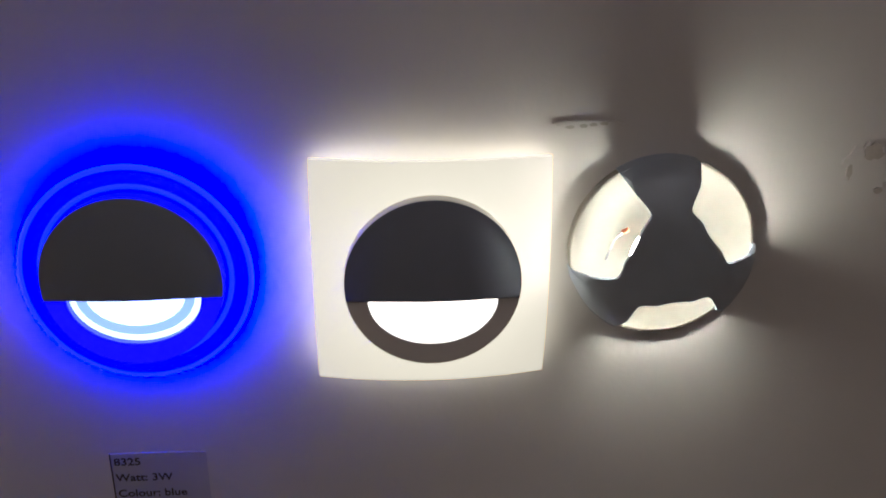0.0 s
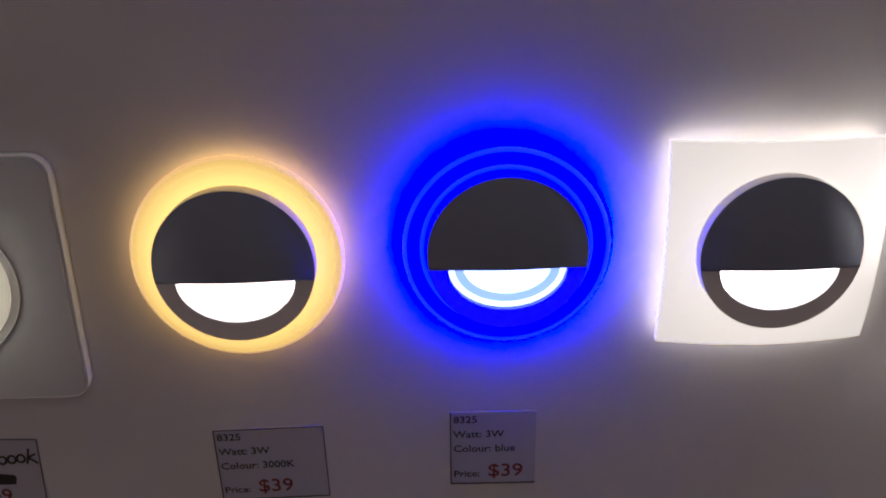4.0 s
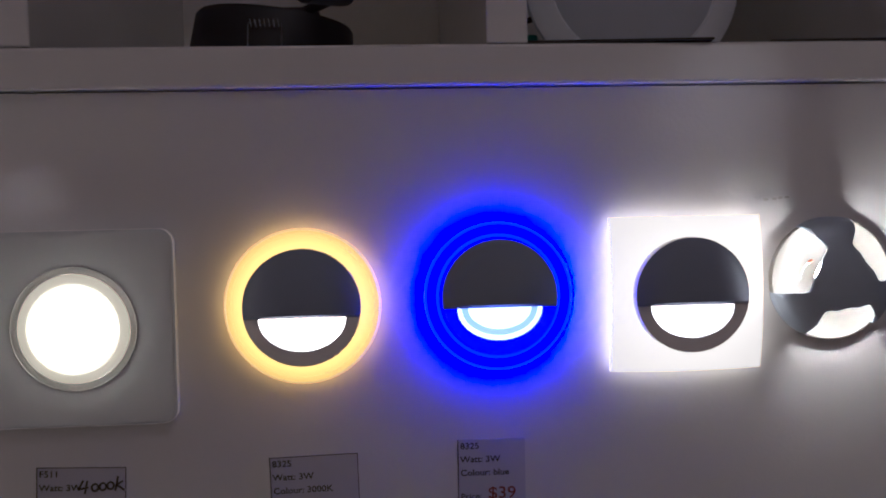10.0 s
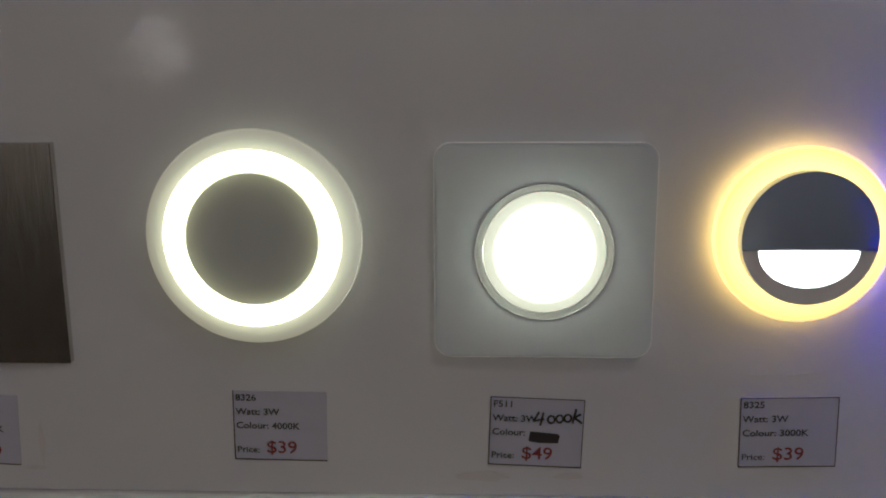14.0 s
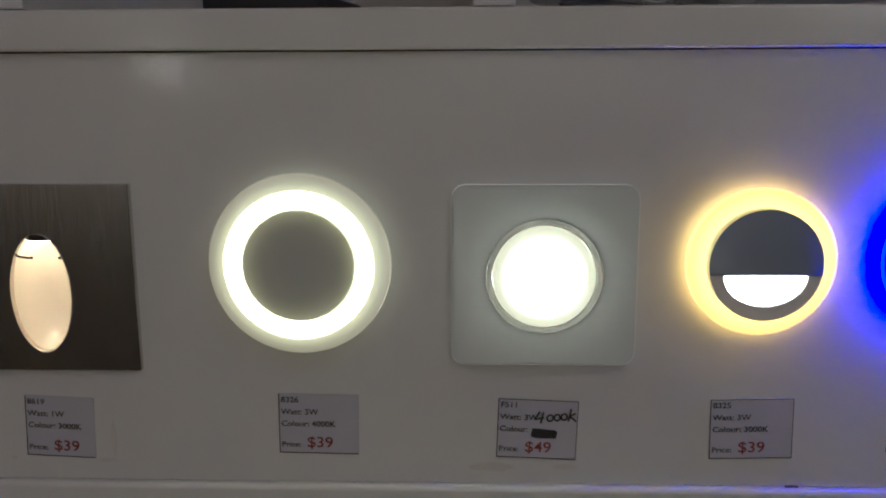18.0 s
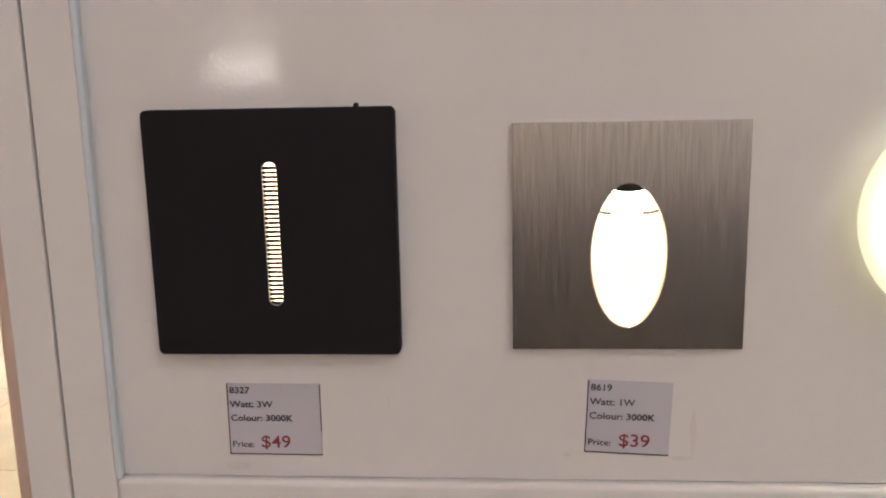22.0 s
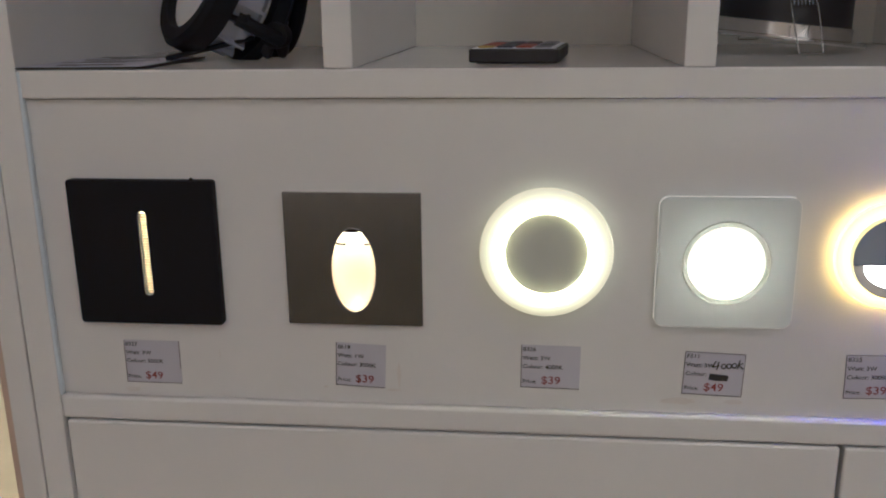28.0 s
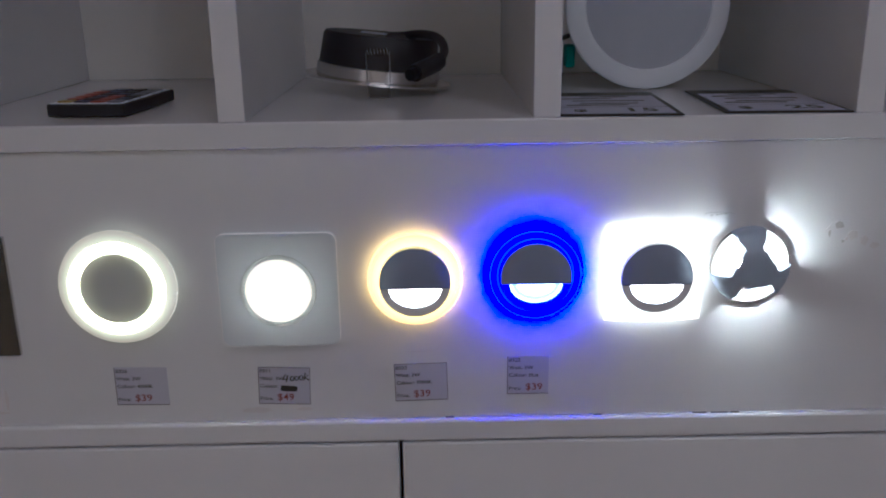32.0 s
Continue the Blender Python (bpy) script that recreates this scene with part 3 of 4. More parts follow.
def step_light_pillow():
    thing = empty("step_light", 0.0065, 0, 1.2555, "square curved white acrylic step light with a grey hood", "step light", LAMPS)
    w = 0.0322

    def curve(x, z):
        return -0.0062 - 0.0040 * (1 - (x / w) ** 2) - 0.0035 * (1 - (z / w) ** 2)
    square = []
    for (x0, z0), (x1, z1) in zip(((-w, -w), (w, -w), (w, w), (-w, w)), ((w, -w), (w, w), (-w, w), (-w, -w))):
        square += [(x0 + (x1 - x0) * k / 20, z0 + (z1 - z0) * k / 20) for k in range(20)]
    part("back_plate", spun([(0, -0.0002), (0.024, -0.0002), (0.024, -0.006), (0, -0.006)], 64), WHITE_PLASTIC, thing)
    part("acrylic_plate", sheet(square, (), curve, 0.0010, 0.0032), radial_glow("white_acrylic", (1.0, 0.96, 0.77), 1.12, 0.95, 0.023, 0.042), thing, "edge-lit white acrylic plate", smooth=True)
    inset = [(x * 0.996, z * 0.996) for x, z in square]
    hole = [(x * 0.93, z * 0.93) for x, z in square]
    part("plate_edge", sheet(inset, [hole], lambda x, z: curve(x, z) + 0.0010, 0.0014), glowing("acrylic_edge", (1.0, 0.93, 0.8), 1.15), thing, "bright edge of the plate")
    # Emitter added behind the plate, only to cast its halo on the panel.
    part("halo_emitter", sheet([(x * 0.985, z * 0.985) for x, z in square], (), lambda x, z: curve(x, z) + 0.0025, 0.0003, 0.006), glowing("white_halo", (1.0, 0.93, 0.7), 2.3), thing, "added emitter hidden behind the plate for its halo", smooth=True)
    hooded(thing, glowing("white_mouth", (1.0, 0.98, 0.92), 4.5), None, -0.0128)


def step_light_trefoil():
    thing = empty("step_light", 0.0716, 0, 1.2596, "round grey step light with three openings throwing light outward", "step light", LAMPS)
    r = 0.0265

    def dome(x, z):
        u = min(1.0, math.hypot(x, z) / r)
        return -0.0048 - 0.0105 * (1 - u ** 3.2) ** 0.55

    side = [(0.0268, -35), (0.0215, -36.5), (0.0178, -39), (0.0153, -39), (0.0140, -32), (0.0132, -21), (0.0120, -9), (0.0120, 9), (0.0132, 21), (0.0140, 32), (0.0153, 39), (0.0178, 39), (0.0215, 36.5), (0.0268, 35)]

    def spot(q, a, y=0.0):
        return (q * math.cos(radians(a)), y, q * math.sin(radians(a)))
    # three notches with rounded inner corners, open to the rim, leave three legs
    outline, legs = [], []
    for mid in (277, 397, 517):
        notch = flowing([spot(q, mid + a) for q, a in side[1:-1]], 4)
        outline += [spot(r, mid - 35.2)[::2]] + [(p.x, p.z) for p in notch] + [spot(r, mid + 35.2)[::2]]
        outline += arc(0, 0, r, mid + 36, mid + 84, 16)
        legs.append((mid + 35.2, mid + 84.8))
    part("cap", sheet(outline, (), dome, 0.0009, 0.0014), CAP, thing, "grey metal cap with three openings cut into its rim", smooth=True)
    for a0, a1 in legs:
        bm = bmesh.new()
        rows = [[bm.verts.new(spot(q, a0 + (a1 - a0) * k / 16, y)) for q, y in ((r, -0.0050), (r + 0.0001, -0.0002), (r - 0.0008, -0.0002), (r - 0.0008, -0.0050))] for k in range(17)]
        for a, b in zip(rows, rows[1:]):
            for k in range(4):
                bm.faces.new((a[k], a[(k + 1) % 4], b[(k + 1) % 4], b[k]))
        bm.faces.new(rows[0])
        bm.faces.new(rows[-1])
        part("leg", bm, CAP, thing, smooth=True)
    part("dish", spun([(0, -0.0006), (0.0180, -0.0008), (0.0235, -0.0018), (0.0256, -0.0034), (0.0262, -0.0034), (0.0262, -0.0002)], 96), DIMMED_CREAM, thing, "reflecting dish, its white darkened to dim the glare", smooth=True)
    part("led_core", spun([(0.0114, -0.0136), (0.0116, -0.0135), (0.0116, -0.0120), (0.0114, -0.0119)], 64), glowing("trefoil_led", (1.0, 0.95, 0.79), 190), thing, "ring of bright LEDs under the cap")
    part("pillar", spun([(0.0113, -0.0137), (0.0113, -0.0119), (0.006, -0.0105), (0.0055, -0.001), (0, -0.001)], 48), DIMMED_CREAM, thing, smooth=True)
    wire = part("led_wire", tube(flowing([(-0.0120, -0.0108, 0.0085), (-0.0150, -0.0098, 0.006), (-0.0160, -0.0085, 0.002), (-0.0165, -0.0062, -0.002)]), 0.00035, 6), SILVER, thing)
    part("wire_end", tube([(-0.0120, -0.0108, 0.0085), (-0.0136, -0.0104, 0.0076)], 0.0007, 8), surface("orange_sleeve", (0.6, 0.2, 0.05), 0.5), wire, "orange sleeve on the wire")


step_light_black()
step_light_oval()
step_light_ring()
step_light_square()
step_light_round(-0.1530, 1.2545, "round warm yellow edge-lit step light with a grey hood",
                 radial_glow("warm_acrylic", (1.0, 0.68, 0.17), 1.8, 1.05, 0.024, 0.032, (0.35, 0.3, 0.2)), glowing("warm_edge", (1.0, 0.6, 0.16), 1.1), glowing("warm_halo", (1.0, 0.6, 0.18), 2.0), glowing("warm_mouth", (1.0, 0.95, 0.8), 5.0))
step_light_round(-0.0728, 1.2565, "round blue edge-lit step light with a grey hood",
                 glowing("blue_acrylic", (0.0, 0.0, 2.2), 1.0, (0.015, 0.015, 0.3), 0.5), glowing("blue_edge", (0.0, 0.0, 0.44), 20.0, (0.06, 0.06, 0.5), 0.2, True),
                 glowing("blue_halo", (0.0, 0.0, 0.44), 48.0, (0.06, 0.06, 0.5), 0.4, True), glowing("blue_mouth", (0.2, 0.3, 1.0), 9.0), glowing("pale_blue_band", (0.33, 0.62, 1.0), 1.35),
                 # The base ring emits blue in place of blue light spilling onto it.
                 glowing("blue_spill_ring", (0.004, 0.002, 1.6), 1.0, (0.05, 0.05, 0.2), 0.4), glowing("blue_line", (0.021, 0.056, 3.0), 1.0, (0.015, 0.015, 0.3), 0.5), back=-0.0036)
step_light_pillow()
step_light_trefoil()


# ---- price tags under the lamps ----
def price_tag(x, z, w, h, turn, lines, price, marked=False, framed=0.0):
    thing = empty("price_tag", x, 0, z, "small white paper price tag stuck below a lamp", "price tag", "price tags on the panel")
    thing.rotation_euler = (0, radians(turn), 0)
    paper = part("paper", sheet(round_rect(0, w, -h, 0, 0.0003, 2), (), lambda px, pz: -0.0004, 0.00035), PAPER, thing)
    part("border_line", box(0, 0.0004, -0.00052, -0.00041, -h, 0), INK, paper)
    part("border_line", box(0.0004, w, -0.00052, -0.00041, -h, -h + 0.0004), INK, paper)
    if framed:
        part("border_line", box(w - 0.0003, w, -0.00052, -0.00041, -h * framed, 0), INK, paper)
    if framed == 1:
        part("border_line", box(0.0004, w - 0.0003, -0.00052, -0.00041, -0.0003, 0), INK, paper)
    for k, text in enumerate(lines):
        writing(text, 0.0011, -0.0040 - 0.0057 * k, 0.0037, INK, thing, bold=0.00005)
    writing("Price:", 0.0011, -h + 0.0031, 0.0036, INK, thing, bold=0.00003)
    writing(price, 0.0126, -h + 0.0031, 0.0072, RED_INK, thing, bold=0.00005)
    if marked:
        loops = [[(0.30, 1.0), (0.10, 0.55), (0.0, 0.35), (0.35, 0.42), (0.62, 0.46)], [(0.55, 0.95), (0.48, 0.5), (0.40, 0.0)]]
        for x0, up in ((0.80, 0.05), (1.28, 0.08), (1.75, 0.12)):
            loops.append([(x0 + 0.22 + 0.20 * math.cos(a), 0.38 + up + 0.26 * math.sin(a)) for a in (0.6 + 2 * math.pi * k / 10 for k in range(11))])
        loops += [[(2.42, 1.15), (2.34, 0.6), (2.25, 0.12)], [(2.72, 0.78), (2.36, 0.52), (2.55, 0.36), (2.80, 0.10)]]
        ink = bmesh.new()
        for line in loops:
            tube(flowing([(0.0168 + 0.0066 * u, -0.00062, -0.0112 + 0.0057 * v + 0.0004 * u) for u, v in line], 4), 0.00042, 6, bm=ink)
        bmesh.ops.scale(ink, vec=(1, 0.3, 1), space=Matrix.Translation((0, 0.00062, 0)), verts=ink.verts)
        part("handwriting", ink, INK, thing, "handwritten figures in black marker")
        blot = [(0.0152, -0.0172), (0.0158, -0.0136), (0.0200, -0.0138), (0.0262, -0.0142), (0.0272, -0.0150), (0.0266, -0.0180), (0.0200, -0.0182), (0.0160, -0.0178)]
        part("marker_blot", sheet(blot, (), lambda px, pz: -0.0006, 0.0001), INK, thing, "word blacked out with marker")


price_tag(-0.6209, 1.1885, 0.0372, 0.0295, 0.3, ("8327", "Watt: 3W", "Colour: 3000K"), "$49", framed=0.66)
price_tag(-0.4803, 1.1906, 0.0320, 0.0292, 2.5, ("8619", "Watt: 1W", "Colour: 3000K"), "$39")
price_tag(-0.3633, 1.1922, 0.0365, 0.0285, 0.8, ("8326", "Watt: 3W", "Colour: 4000K"), "$39")
price_tag(-0.2637, 1.1907, 0.0360, 0.0280, 2.0, ("F511", "Watt: 3W", "Colour:"), "$49", True, 1)
price_tag(-0.1694, 1.1908, 0.0368, 0.0282, -1.2, ("8325", "Watt: 3W", "Colour: 3000K"), "$39", framed=1)
price_tag(-0.0905, 1.1953, 0.0288, 0.0286, 0.3, ("8325", "Watt: 3W", "Colour: blue"), "$39")


# ---- wear on the panel ----
CHIP = surface("bare_filler", (0.5, 0.48, 0.44), 0.7, vary=0.15, scale=400)
DIRT = surface("dark_grime", (0.12, 0.11, 0.1), 0.8)
GLUE = surface("old_glue_residue", (0.66, 0.63, 0.6), 0.5, vary=0.08, scale=300)


def ragged(cx, cz, w, h, seed, n=22, rough=0.35):
    rng = random.Random(seed)
    return [(cx + w * math.cos(a) * (1 + rough * (rng.random() - 0.5)), cz + h * math.sin(a) * (1 + rough * (rng.random() - 0.5))) for a in (2 * math.pi * k / n for k in range(n))]


def blemish(name, cx, cz, w, h, seed, mat, high=0.0002, rough=0.5):
    bm = sheet(ragged(cx - CX, cz, w, h, seed, 22, rough), (), lambda x, z: -high, high - 0.00005)
    bmesh.ops.translate(bm, verts=bm.verts, vec=(0, -CY, 0))
    return part(name, bm, mat, cabinet)


blemish("paint_flake", 0.0495, 1.2949, 0.0090, 0.0009, 3, PAINT, 0.0007)
for k, x in enumerate((0.0442, 0.0478, 0.0505, 0.0535)):
    blemish("paint_chip", x, 1.2940 + 0.0003 * k, 0.0011, 0.0005, 10 + k, CHIP, 0.0008)
blemish("paint_flake", 0.1290, 1.2822, 0.0062, 0.0058, 7, PAINT, 0.0005)
blemish("paint_chip", 0.1300, 1.2858, 0.0030, 0.0024, 8, CHIP, 0.0007)
blemish("paint_chip", 0.1240, 1.2802, 0.0008, 0.0022, 9, CHIP, 0.0007)
blemish("paint_chip", 0.1335, 1.2745, 0.0012, 0.0009, 19, CHIP, 0.0004)
for k, (x, z, w, h) in enumerate(((0.1400, 1.2785, 0.0035, 0.0030), (0.1480, 1.2745, 0.0026, 0.0034), (0.1550, 1.2712, 0.0030, 0.0022), (0.1360, 1.2760, 0.0012, 0.0010))):
    blemish("paint_flake", x, z, w, h, 60 + k, GLUE, 0.0003)
blemish("glue_mark", -0.4405, 1.1690, 0.0012, 0.0085, 20, GLUE, 0.00015)
blemish("glue_mark", -0.4440, 1.1590, 0.0045, 0.0010, 21, GLUE, 0.00015)
blemish("glue_mark", -0.4880, 1.1600, 0.0014, 0.0008, 22, GLUE, 0.00015)
blemish("glue_mark", -0.5570, 1.1800, 0.0003, 0.0030, 23, GLUE, 0.00015)
for k, (x, z, w, turn) in enumerate(((-0.1555, 1.2000, 0.011, 1), (-0.1440, 1.2010, 0.006, 9), (0.0180, 1.1730, 0.008, -4), (0.0350, 1.1650, 0.005, 6))):
    hair = tube([(-w, 0, 0), (-w * 0.3, -0.00005, 0.0003), (w * 0.4, -0.00005, -0.0002), (w, 0, 0)], 0.00007, 5)
    part("hairline_scratch", hair, GLUE, cabinet).matrix_local = pose(x - CX, -0.00008 - CY, z, 0, -turn, 0)
for k, (x, z, w, h) in enumerate(((-0.2660, 1.1575, 0.010, 0.0022), (-0.2330, 1.1580, 0.006, 0.0014), (-0.6180, 1.1540, 0.005, 0.0016))):
    blemish("glue_mark", x, z, w, h, 40 + k, GLUE, 0.00012)
for k, (x, w) in enumerate(((0.046, 0.005), (0.060, 0.006), (0.071, 0.003), (-0.026, 0.003), (-0.131, 0.003))):
    bm = box(x - w - CX, x + w - CX, -0.0008 - CY, -0.0002 - CY, 1.1492, 1.1500 - 0.0002 * (k % 2))
    part("edge_chip", bm, DIRT, cabinet)

# ---- things in the open cells ----
SHELF = 1.3612


def price_card(x, y, turn, price, label):
    thing = empty("price_card", x, y, SHELF, label, "price card", "price cards in the cells")
    thing.rotation_euler = (0, 0, radians(turn))
    w, d = 0.0405, 0.058
    part("card", box(-w, w, -d, d, 0.0, 0.0009), BLACK_PLASTIC, thing)
    front = part("strip", box(-w + 0.004, w - 0.004, -d + 0.004, -d + 0.031, 0.00095, 0.0013), PAPER, thing, "white price strip")
    back = part("strip", box(-w + 0.004, w - 0.004, -d + 0.034, -d + 0.092, 0.00095, 0.0013), PAPER, thing, "white description strip")
    for k, (a, b, row) in enumerate(((-0.03, 0.012, 0.040), (-0.02, 0.02, 0.049), (-0.024, 0.026, 0.062), (-0.03, 0.005, 0.074), (-0.016, 0.018, 0.084))):
        part("text_bar", box(a, b, -d + row, -d + row + 0.0035, 0.00135, 0.00145), INK, back)
    if price:
        for text, px, size in (("$", -0.028, 0.016), (price, 0.004, 0.022)):
            t = writing(text, px, 0, size, INK, front, y=0, bold=0.0003)
            t.matrix_local = pose(0, -d + 0.0105, 0.0014, -90)
    else:
        part("text_bar", box(-0.02, 0.02, -d + 0.012, -d + 0.020, 0.00135, 0.00145), INK, front)


price_card(-0.6315, 0.0565, 3, "", "black and white price card lying beside a spotlight")
price_card(-0.0172, 0.0540, -3, "15", "black and white price card lying under a leaning downlight")
price_card(0.0915, 0.0560, -3, "25", "black and white price card lying on the shelf")


def remote_control():
    thing = empty("remote_control", -0.3664, 0.0720, SHELF, "thin black remote control with rows of coloured buttons", "remote control")
    thing.rotation_euler = (0, 0, radians(-6))
    part("case", box(-0.0270, 0.0270, -0.0435, 0.0435, 0.0005, 0.0085, 0.0012), BLACK_PLASTIC, thing)
    face = part("face_sheet", box(-0.0250, 0.0250, -0.0415, 0.0415, 0.0086, 0.0089), WHITE_PLASTIC, thing, "white face sheet")
    hues = ((0.42, 0.32, 0.06), (0.26, 0.06, 0.04), (0.04, 0.045, 0.09), (0.03, 0.03, 0.04), (0.2, 0.2, 0.22))
    order = (0, 2, 1, 4, 1, 3, 1, 2, 1, 2, 1, 3, 1, 3, 2, 4, 1, 2, 3, 4, 4, 2, 3, 4)
    shared = {}
    for k, n in enumerate(order):
        if n not in shared:
            button = part("button", box(-0.0047, 0.0047, -0.0045, 0.0045, 0, 0.0011, 0.0004), surface("button_colour", hues[n], 0.5), face)
            shared[n] = button.data
        else:
            button = new("button", shared[n])
            button.parent = face
        button.location = (-0.0174 + 0.0116 * (k % 4), -0.0330 + 0.0128 * (k // 4), 0.0089)


def recessed_downlight():
    thing = empty("recessed_downlight", -0.1835, 0.163, SHELF, "black and silver recessed downlight lying face down on the shelf", "downlight")
    tilt = pose(0, 0, 0.0092, 0, 6.5, 0)

    def add(name, profile, mat, label=""):
        ob = part(name, spun([(1.04 * r, y) for r, y in profile], 64, turn=pose(0, 0, 0, 90)), mat, thing, label, smooth=True)
        ob.matrix_local = tilt
        return ob
    add("flange", [(0.040, -0.001), (0.0565, -0.0012), (0.0572, 0.0), (0.0565, 0.0012), (0.047, 0.0022), (0.040, 0.0022)], SILVER, "silver flange")
    add("ring", [(0.0478, 0.0018), (0.0474, 0.0102), (0.0466, 0.0108), (0.043, 0.0108)], SILVER, "polished silver ring")
    add("housing", [(0.0462, 0.0100), (0.0452, 0.020), (0.0440, 0.0330), (0.0425, 0.0352), (0, 0.0352)], BLACK_PLASTIC, "black housing")
    add("front_lens", [(0, 0.0), (0.040, 0.0), (0.040, 0.0015), (0, 0.0015)], GLASS_FROST)
    label = part("rating_label", box(-0.016, 0.006, -0.012, 0.012, 0.0353, 0.0356), GREY_PLASTIC, thing)
    label.matrix_local = tilt
    part("cable_gland", box(0.008, 0.032, -0.034, -0.010, 0.034, 0.0465, 0.005), BLACK_PLASTIC, thing, smooth=True)
    for turn in (4, 184):
        clip = new("spring_clip")
        coil = [(-0.0085 + 0.017 * k / 84, -0.0475 + 0.0026 * math.cos(k * 0.5236), 0.0335 + 0.0026 * math.sin(k * 0.5236)) for k in range(85)]
        bm = tube(coil, 0.00045, 6)
        for side in (-1, 1):
            tube([(side * 0.0088, -0.0478, 0.033), (side * 0.0086, -0.0575, 0.018), (side * 0.0078, -0.0680, 0.0015)], 0.00055, 6, bm=bm)
        tube([(-0.0080, -0.0680, 0.0014), (0.0, -0.0684, 0.0012), (0.0080, -0.0680, 0.0014)], 0.00055, 6, bm=bm)
        bpy.data.objects.remove(clip)
        ob = part("spring_clip", bm, WIRE, thing, "sprung wire clip", smooth=True)
        ob.rotation_euler = (0, 0, radians(turn))
        if turn > 90:
            ob.location = (0, 0, 0.004)
    part("cable", tube(flowing([(0.022, -0.026, 0.0440), (0.036, -0.044, 0.0460), (0.0475, -0.066, 0.0450), (0.0525, -0.088, 0.0405), (0.0520, -0.108, 0.0350), (0.0450, -0.128, 0.0300)]), 0.0031, 10), BLACK_PLASTIC, thing, smooth=True)
    plug = part("plug", tube([(0.0485, -0.119, 0.0320), (0.0465, -0.124, 0.0308), (0.0330, -0.147, 0.0268)], 0.0058, 16), BLACK_PLASTIC, thing, "round black plug", smooth=True)
    part("plug_tip", tube([(0.0330, -0.147, 0.0268), (0.0300, -0.152, 0.0260)], 0.0040, 12), BLACK, plug)


def leaning_downlight():
    thing = empty("round_downlight", 0.0282, 0.137, SHELF, "large round white downlight leaning upright in the cell", "downlight")
    lean = pose(0, 0, 0.0, -4, 0, 0) @ pose(0, 0, 0.0638) @ Matrix.Scale(0.978, 4)

    def add(name, profile, mat, label=""):
        ob = part(name, spun(profile, 96), mat, thing, label, smooth=True)
        ob.matrix_local = lean
        return ob
    add("rim", [(0.0490, -0.0035), (0.0505, -0.0052), (0.0615, -0.0040), (0.0646, -0.0020), (0.0650, 0.0006), (0.0640, 0.0016), (0.049, 0.002)], WHITE_PLASTIC, "white rim")
    add("diffuser", [(0, -0.0040), (0.0492, -0.0038), (0.0492, 0.0), (0, 0.0)], surface("unlit_diffuser", (0.4, 0.41, 0.45), 0.35), "unlit frosted diffuser")
    add("gasket", [(0.052, 0.0020), (0.0600, 0.0022), (0.0596, 0.012), (0.052, 0.012)], TEAL, "teal gasket")
    add("housing", [(0.0540, 0.0120), (0.0520, 0.038), (0.048, 0.042), (0, 0.042)], BLACK_PLASTIC, "dark housing")
    part("connector", box(-0.0610, -0.0535, 0.014, 0.03, 0.016, 0.034, 0.002), TEAL, thing, "teal connector")
    for a in (30, 150, 200):
        ob = part("spring_arm", tube([(0.050, 0.02, 0), (0.058, 0.010, 0.0), (0.074, 0.006, 0.0), (0.080, 0.012, 0.0)], 0.0018, 8), BLACK_PLASTIC, thing)
        ob.matrix_local = lean @ pose(0, 0, 0, 0, -a, 0)


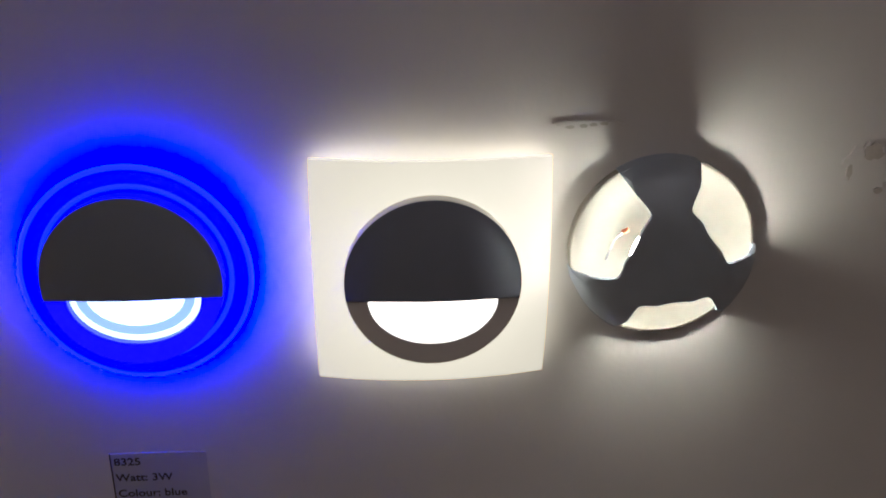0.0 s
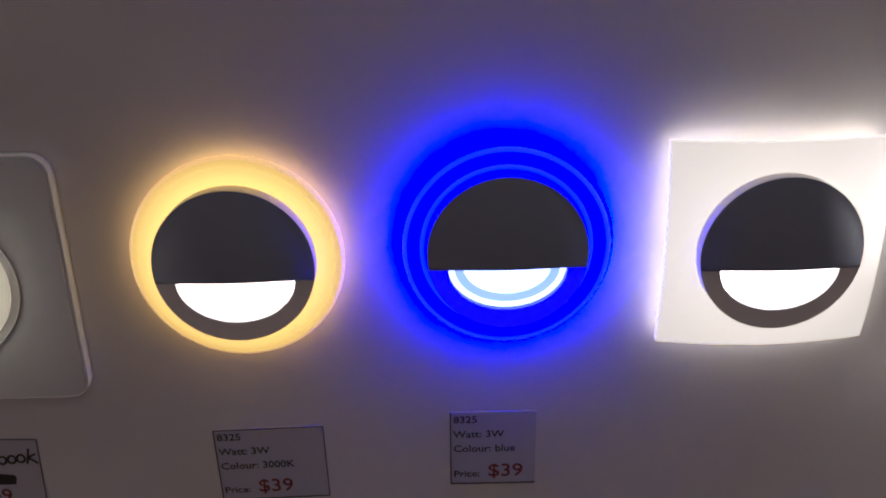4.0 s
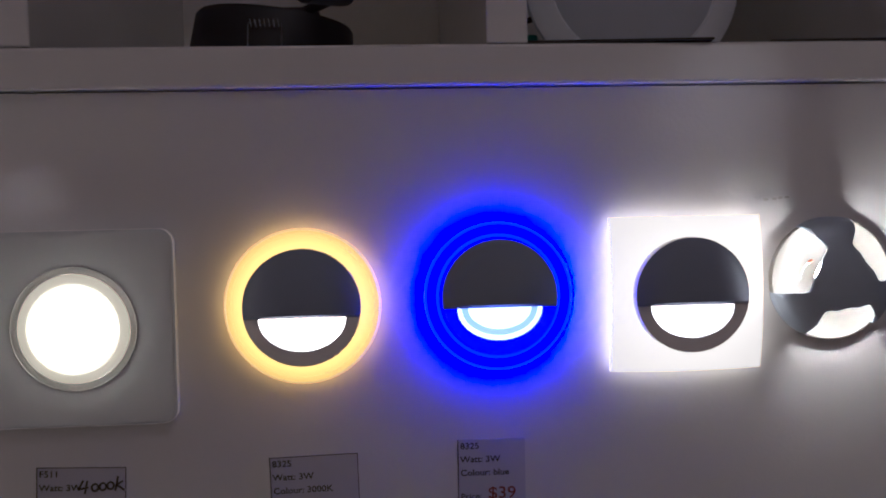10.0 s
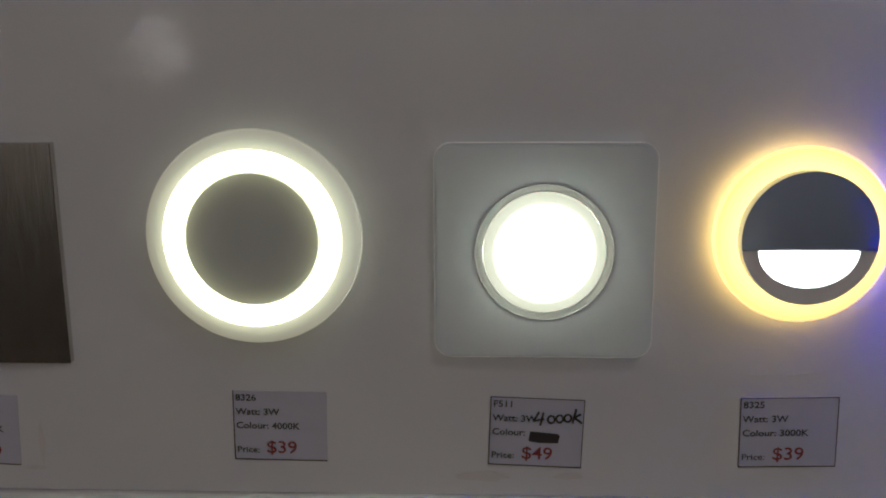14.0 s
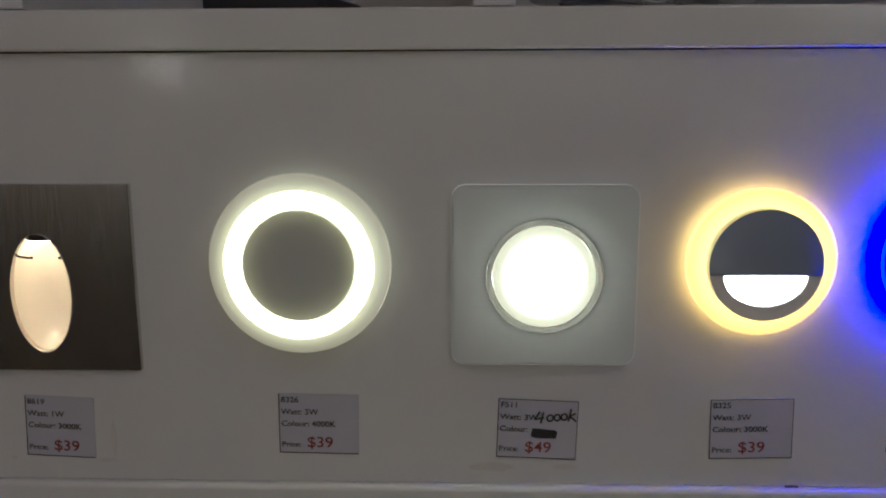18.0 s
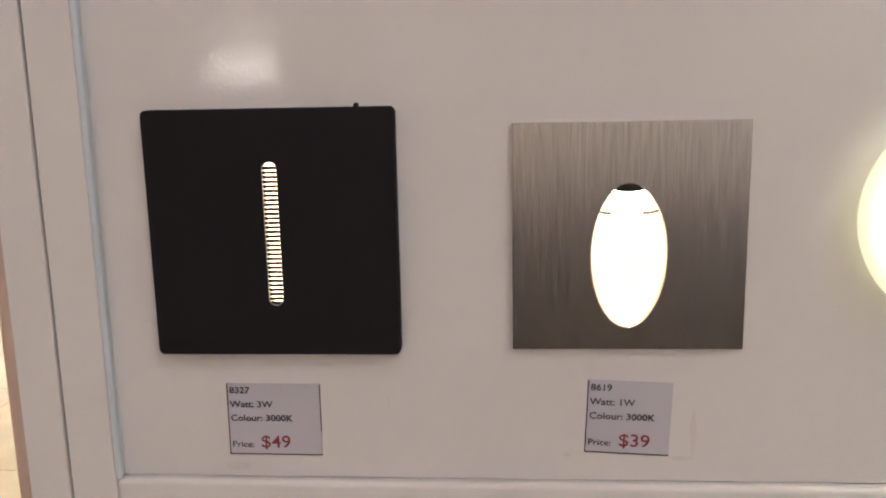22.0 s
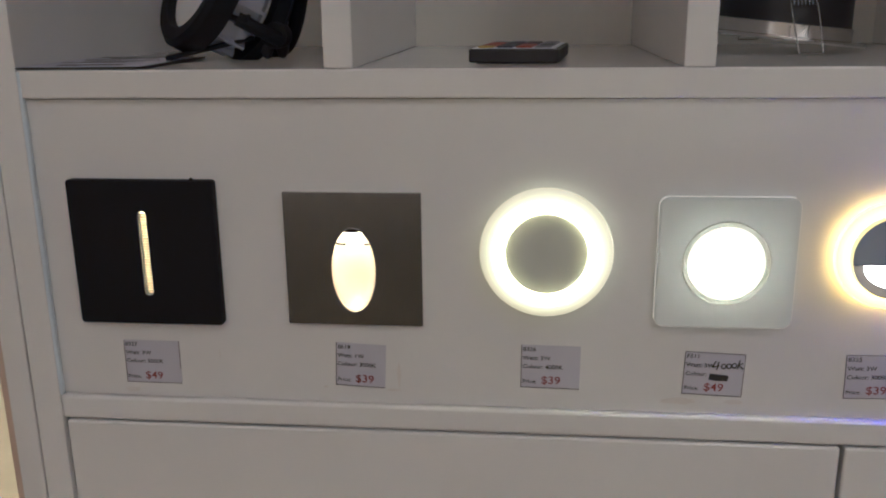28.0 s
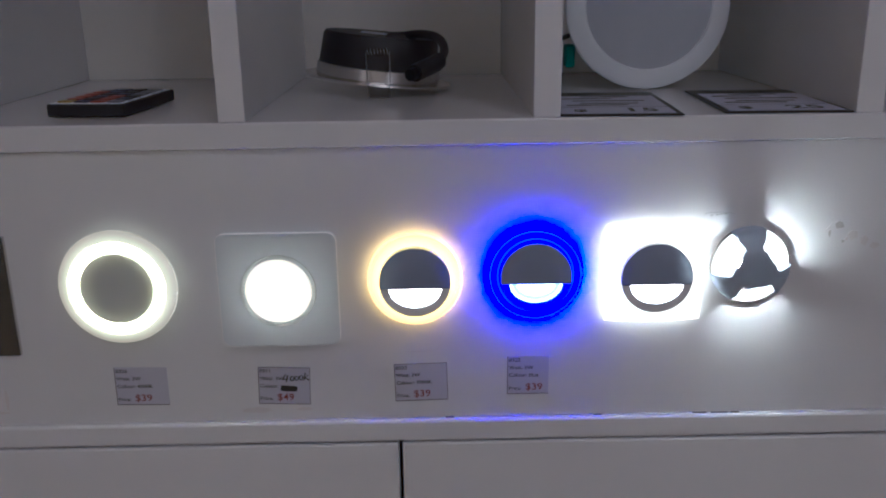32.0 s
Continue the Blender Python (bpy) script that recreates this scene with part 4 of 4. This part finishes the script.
def spotlight():
    thing = empty("spotlight", -0.5690, 0.0900, SHELF, "black adjustable spotlight with pale cooling fins lying in the cell", "spotlight")
    n = Vector((-0.68, -0.62, 0.44)).normalized()
    aim = Vector((0, -1, 0)).rotation_difference(n).to_matrix().to_4x4()
    head = Matrix.Translation((-0.0105, -0.006, 0.0500)) @ aim

    def add(name, bm, mat, label=""):
        ob = part(name, bm, mat, thing, label, smooth=True)
        ob.matrix_local = head
        return ob
    add("front_ring", spun([(0.0335, -0.004), (0.0345, -0.0075), (0.043, -0.0085), (0.0468, -0.005), (0.0472, 0.004), (0.045, 0.0095), (0.033, 0.0095), (0.0335, -0.004)], 64), BLACK, "thick black front ring")
    add("lens", spun([(0, -0.003), (0.0338, -0.002), (0.0338, 0.002), (0, 0.002)], 64), GLASS_FROST, "pale frosted lens")
    body = add("body", spun([(0.036, 0.0095), (0.035, 0.030), (0.031, 0.034), (0, 0.034)], 48), FINS, "pale cast body")
    fin = None
    for k in range(16):
        ob = part("cooling_fin", box(0.033, 0.0385, 0.0105, 0.0330, -0.0012, 0.0012), FINS, body) if fin is None else new("cooling_fin", fin.data)
        fin = fin or ob
        ob.parent, ob.matrix_local = body, pose(0, 0, 0, 0, 360 / 16 * k, 0)
    add("rear_ring", spun([(0.029, 0.0380), (0.0375, 0.0385), (0.038, 0.047), (0.032, 0.052), (0.024, 0.052), (0.022, 0.040), (0.029, 0.038)], 56), BLACK, "black rear ring")
    part("yoke", tube(flowing([(0.012, 0.010, 0.012), (0.030, 0.012, 0.006), (0.040, 0.02, 0.012), (0.048, 0.026, 0.045), (0.046, 0.03, 0.085)]), 0.0052, 10), BLACK, thing, "black mounting yoke", smooth=True)
    lever = tube([(0.018, -0.026, 0.0275), (0.028, -0.022, 0.0215), (0.041, -0.012, 0.0130)], 0.0046, 8)
    tube([(0.0125, -0.028, 0.0290), (0.020, -0.0255, 0.0265)], 0.0022, 6, bm=lever)
    box(0.0215, 0.0255, -0.0285, -0.0205, 0.0245, 0.0300, 0.0008, bm=lever)
    part("adjusting_lever", lever, BLACK, thing, "notched black adjusting lever")
    part("joint", spun([(0, -0.006), (0.0085, -0.006), (0.009, -0.004), (0.009, 0.006), (0, 0.006)], 24, turn=pose(0.038, -0.006, 0.016)), BLACK, thing, smooth=True)
    for x, y in ((0.030, -0.004), (0.0385, 0.004)):
        part("foot", spun([(0.0048, 0.020), (0.0048, 0.009), (0.0040, 0.0045), (0.0022, 0.0012), (0, 0.0003)], 20, turn=pose(x, y, 0, 90)), BLACK_PLASTIC, thing, smooth=True)
    plate = part("bracket_plate", box(-0.030, 0.030, -0.0075, 0.0075, -0.0016, 0.0016, 0.0012), BLACK, thing, "flat black bracket plate")
    plate.matrix_local = pose(-0.006, -0.014, 0.0085, 0, -12, 22)


remote_control()
recessed_downlight()
leaning_downlight()
spotlight()

# ---- floor ----
plain("floor", box(-9, 4, -4, 8, -0.1, -0.004), surface("sand_grout", (0.52, 0.44, 0.32), 0.8), "beige tiled shop floor with fine joints", "floor")
tile_bm = box(-0.398, 0.398, -0.398, 0.398, -0.004, 0.0, 0.0015)
floor_ob = bpy.data.objects["floor"]
tile = None
for a in range(16):
    for b in range(15):
        ob = part("tile", tile_bm, FLOOR, floor_ob) if tile is None else new("tile", tile.data)
        tile = tile or ob
        ob.parent, ob.location = floor_ob, (-8.6 + 0.8 * a, -3.6 + 0.8 * b, 0)
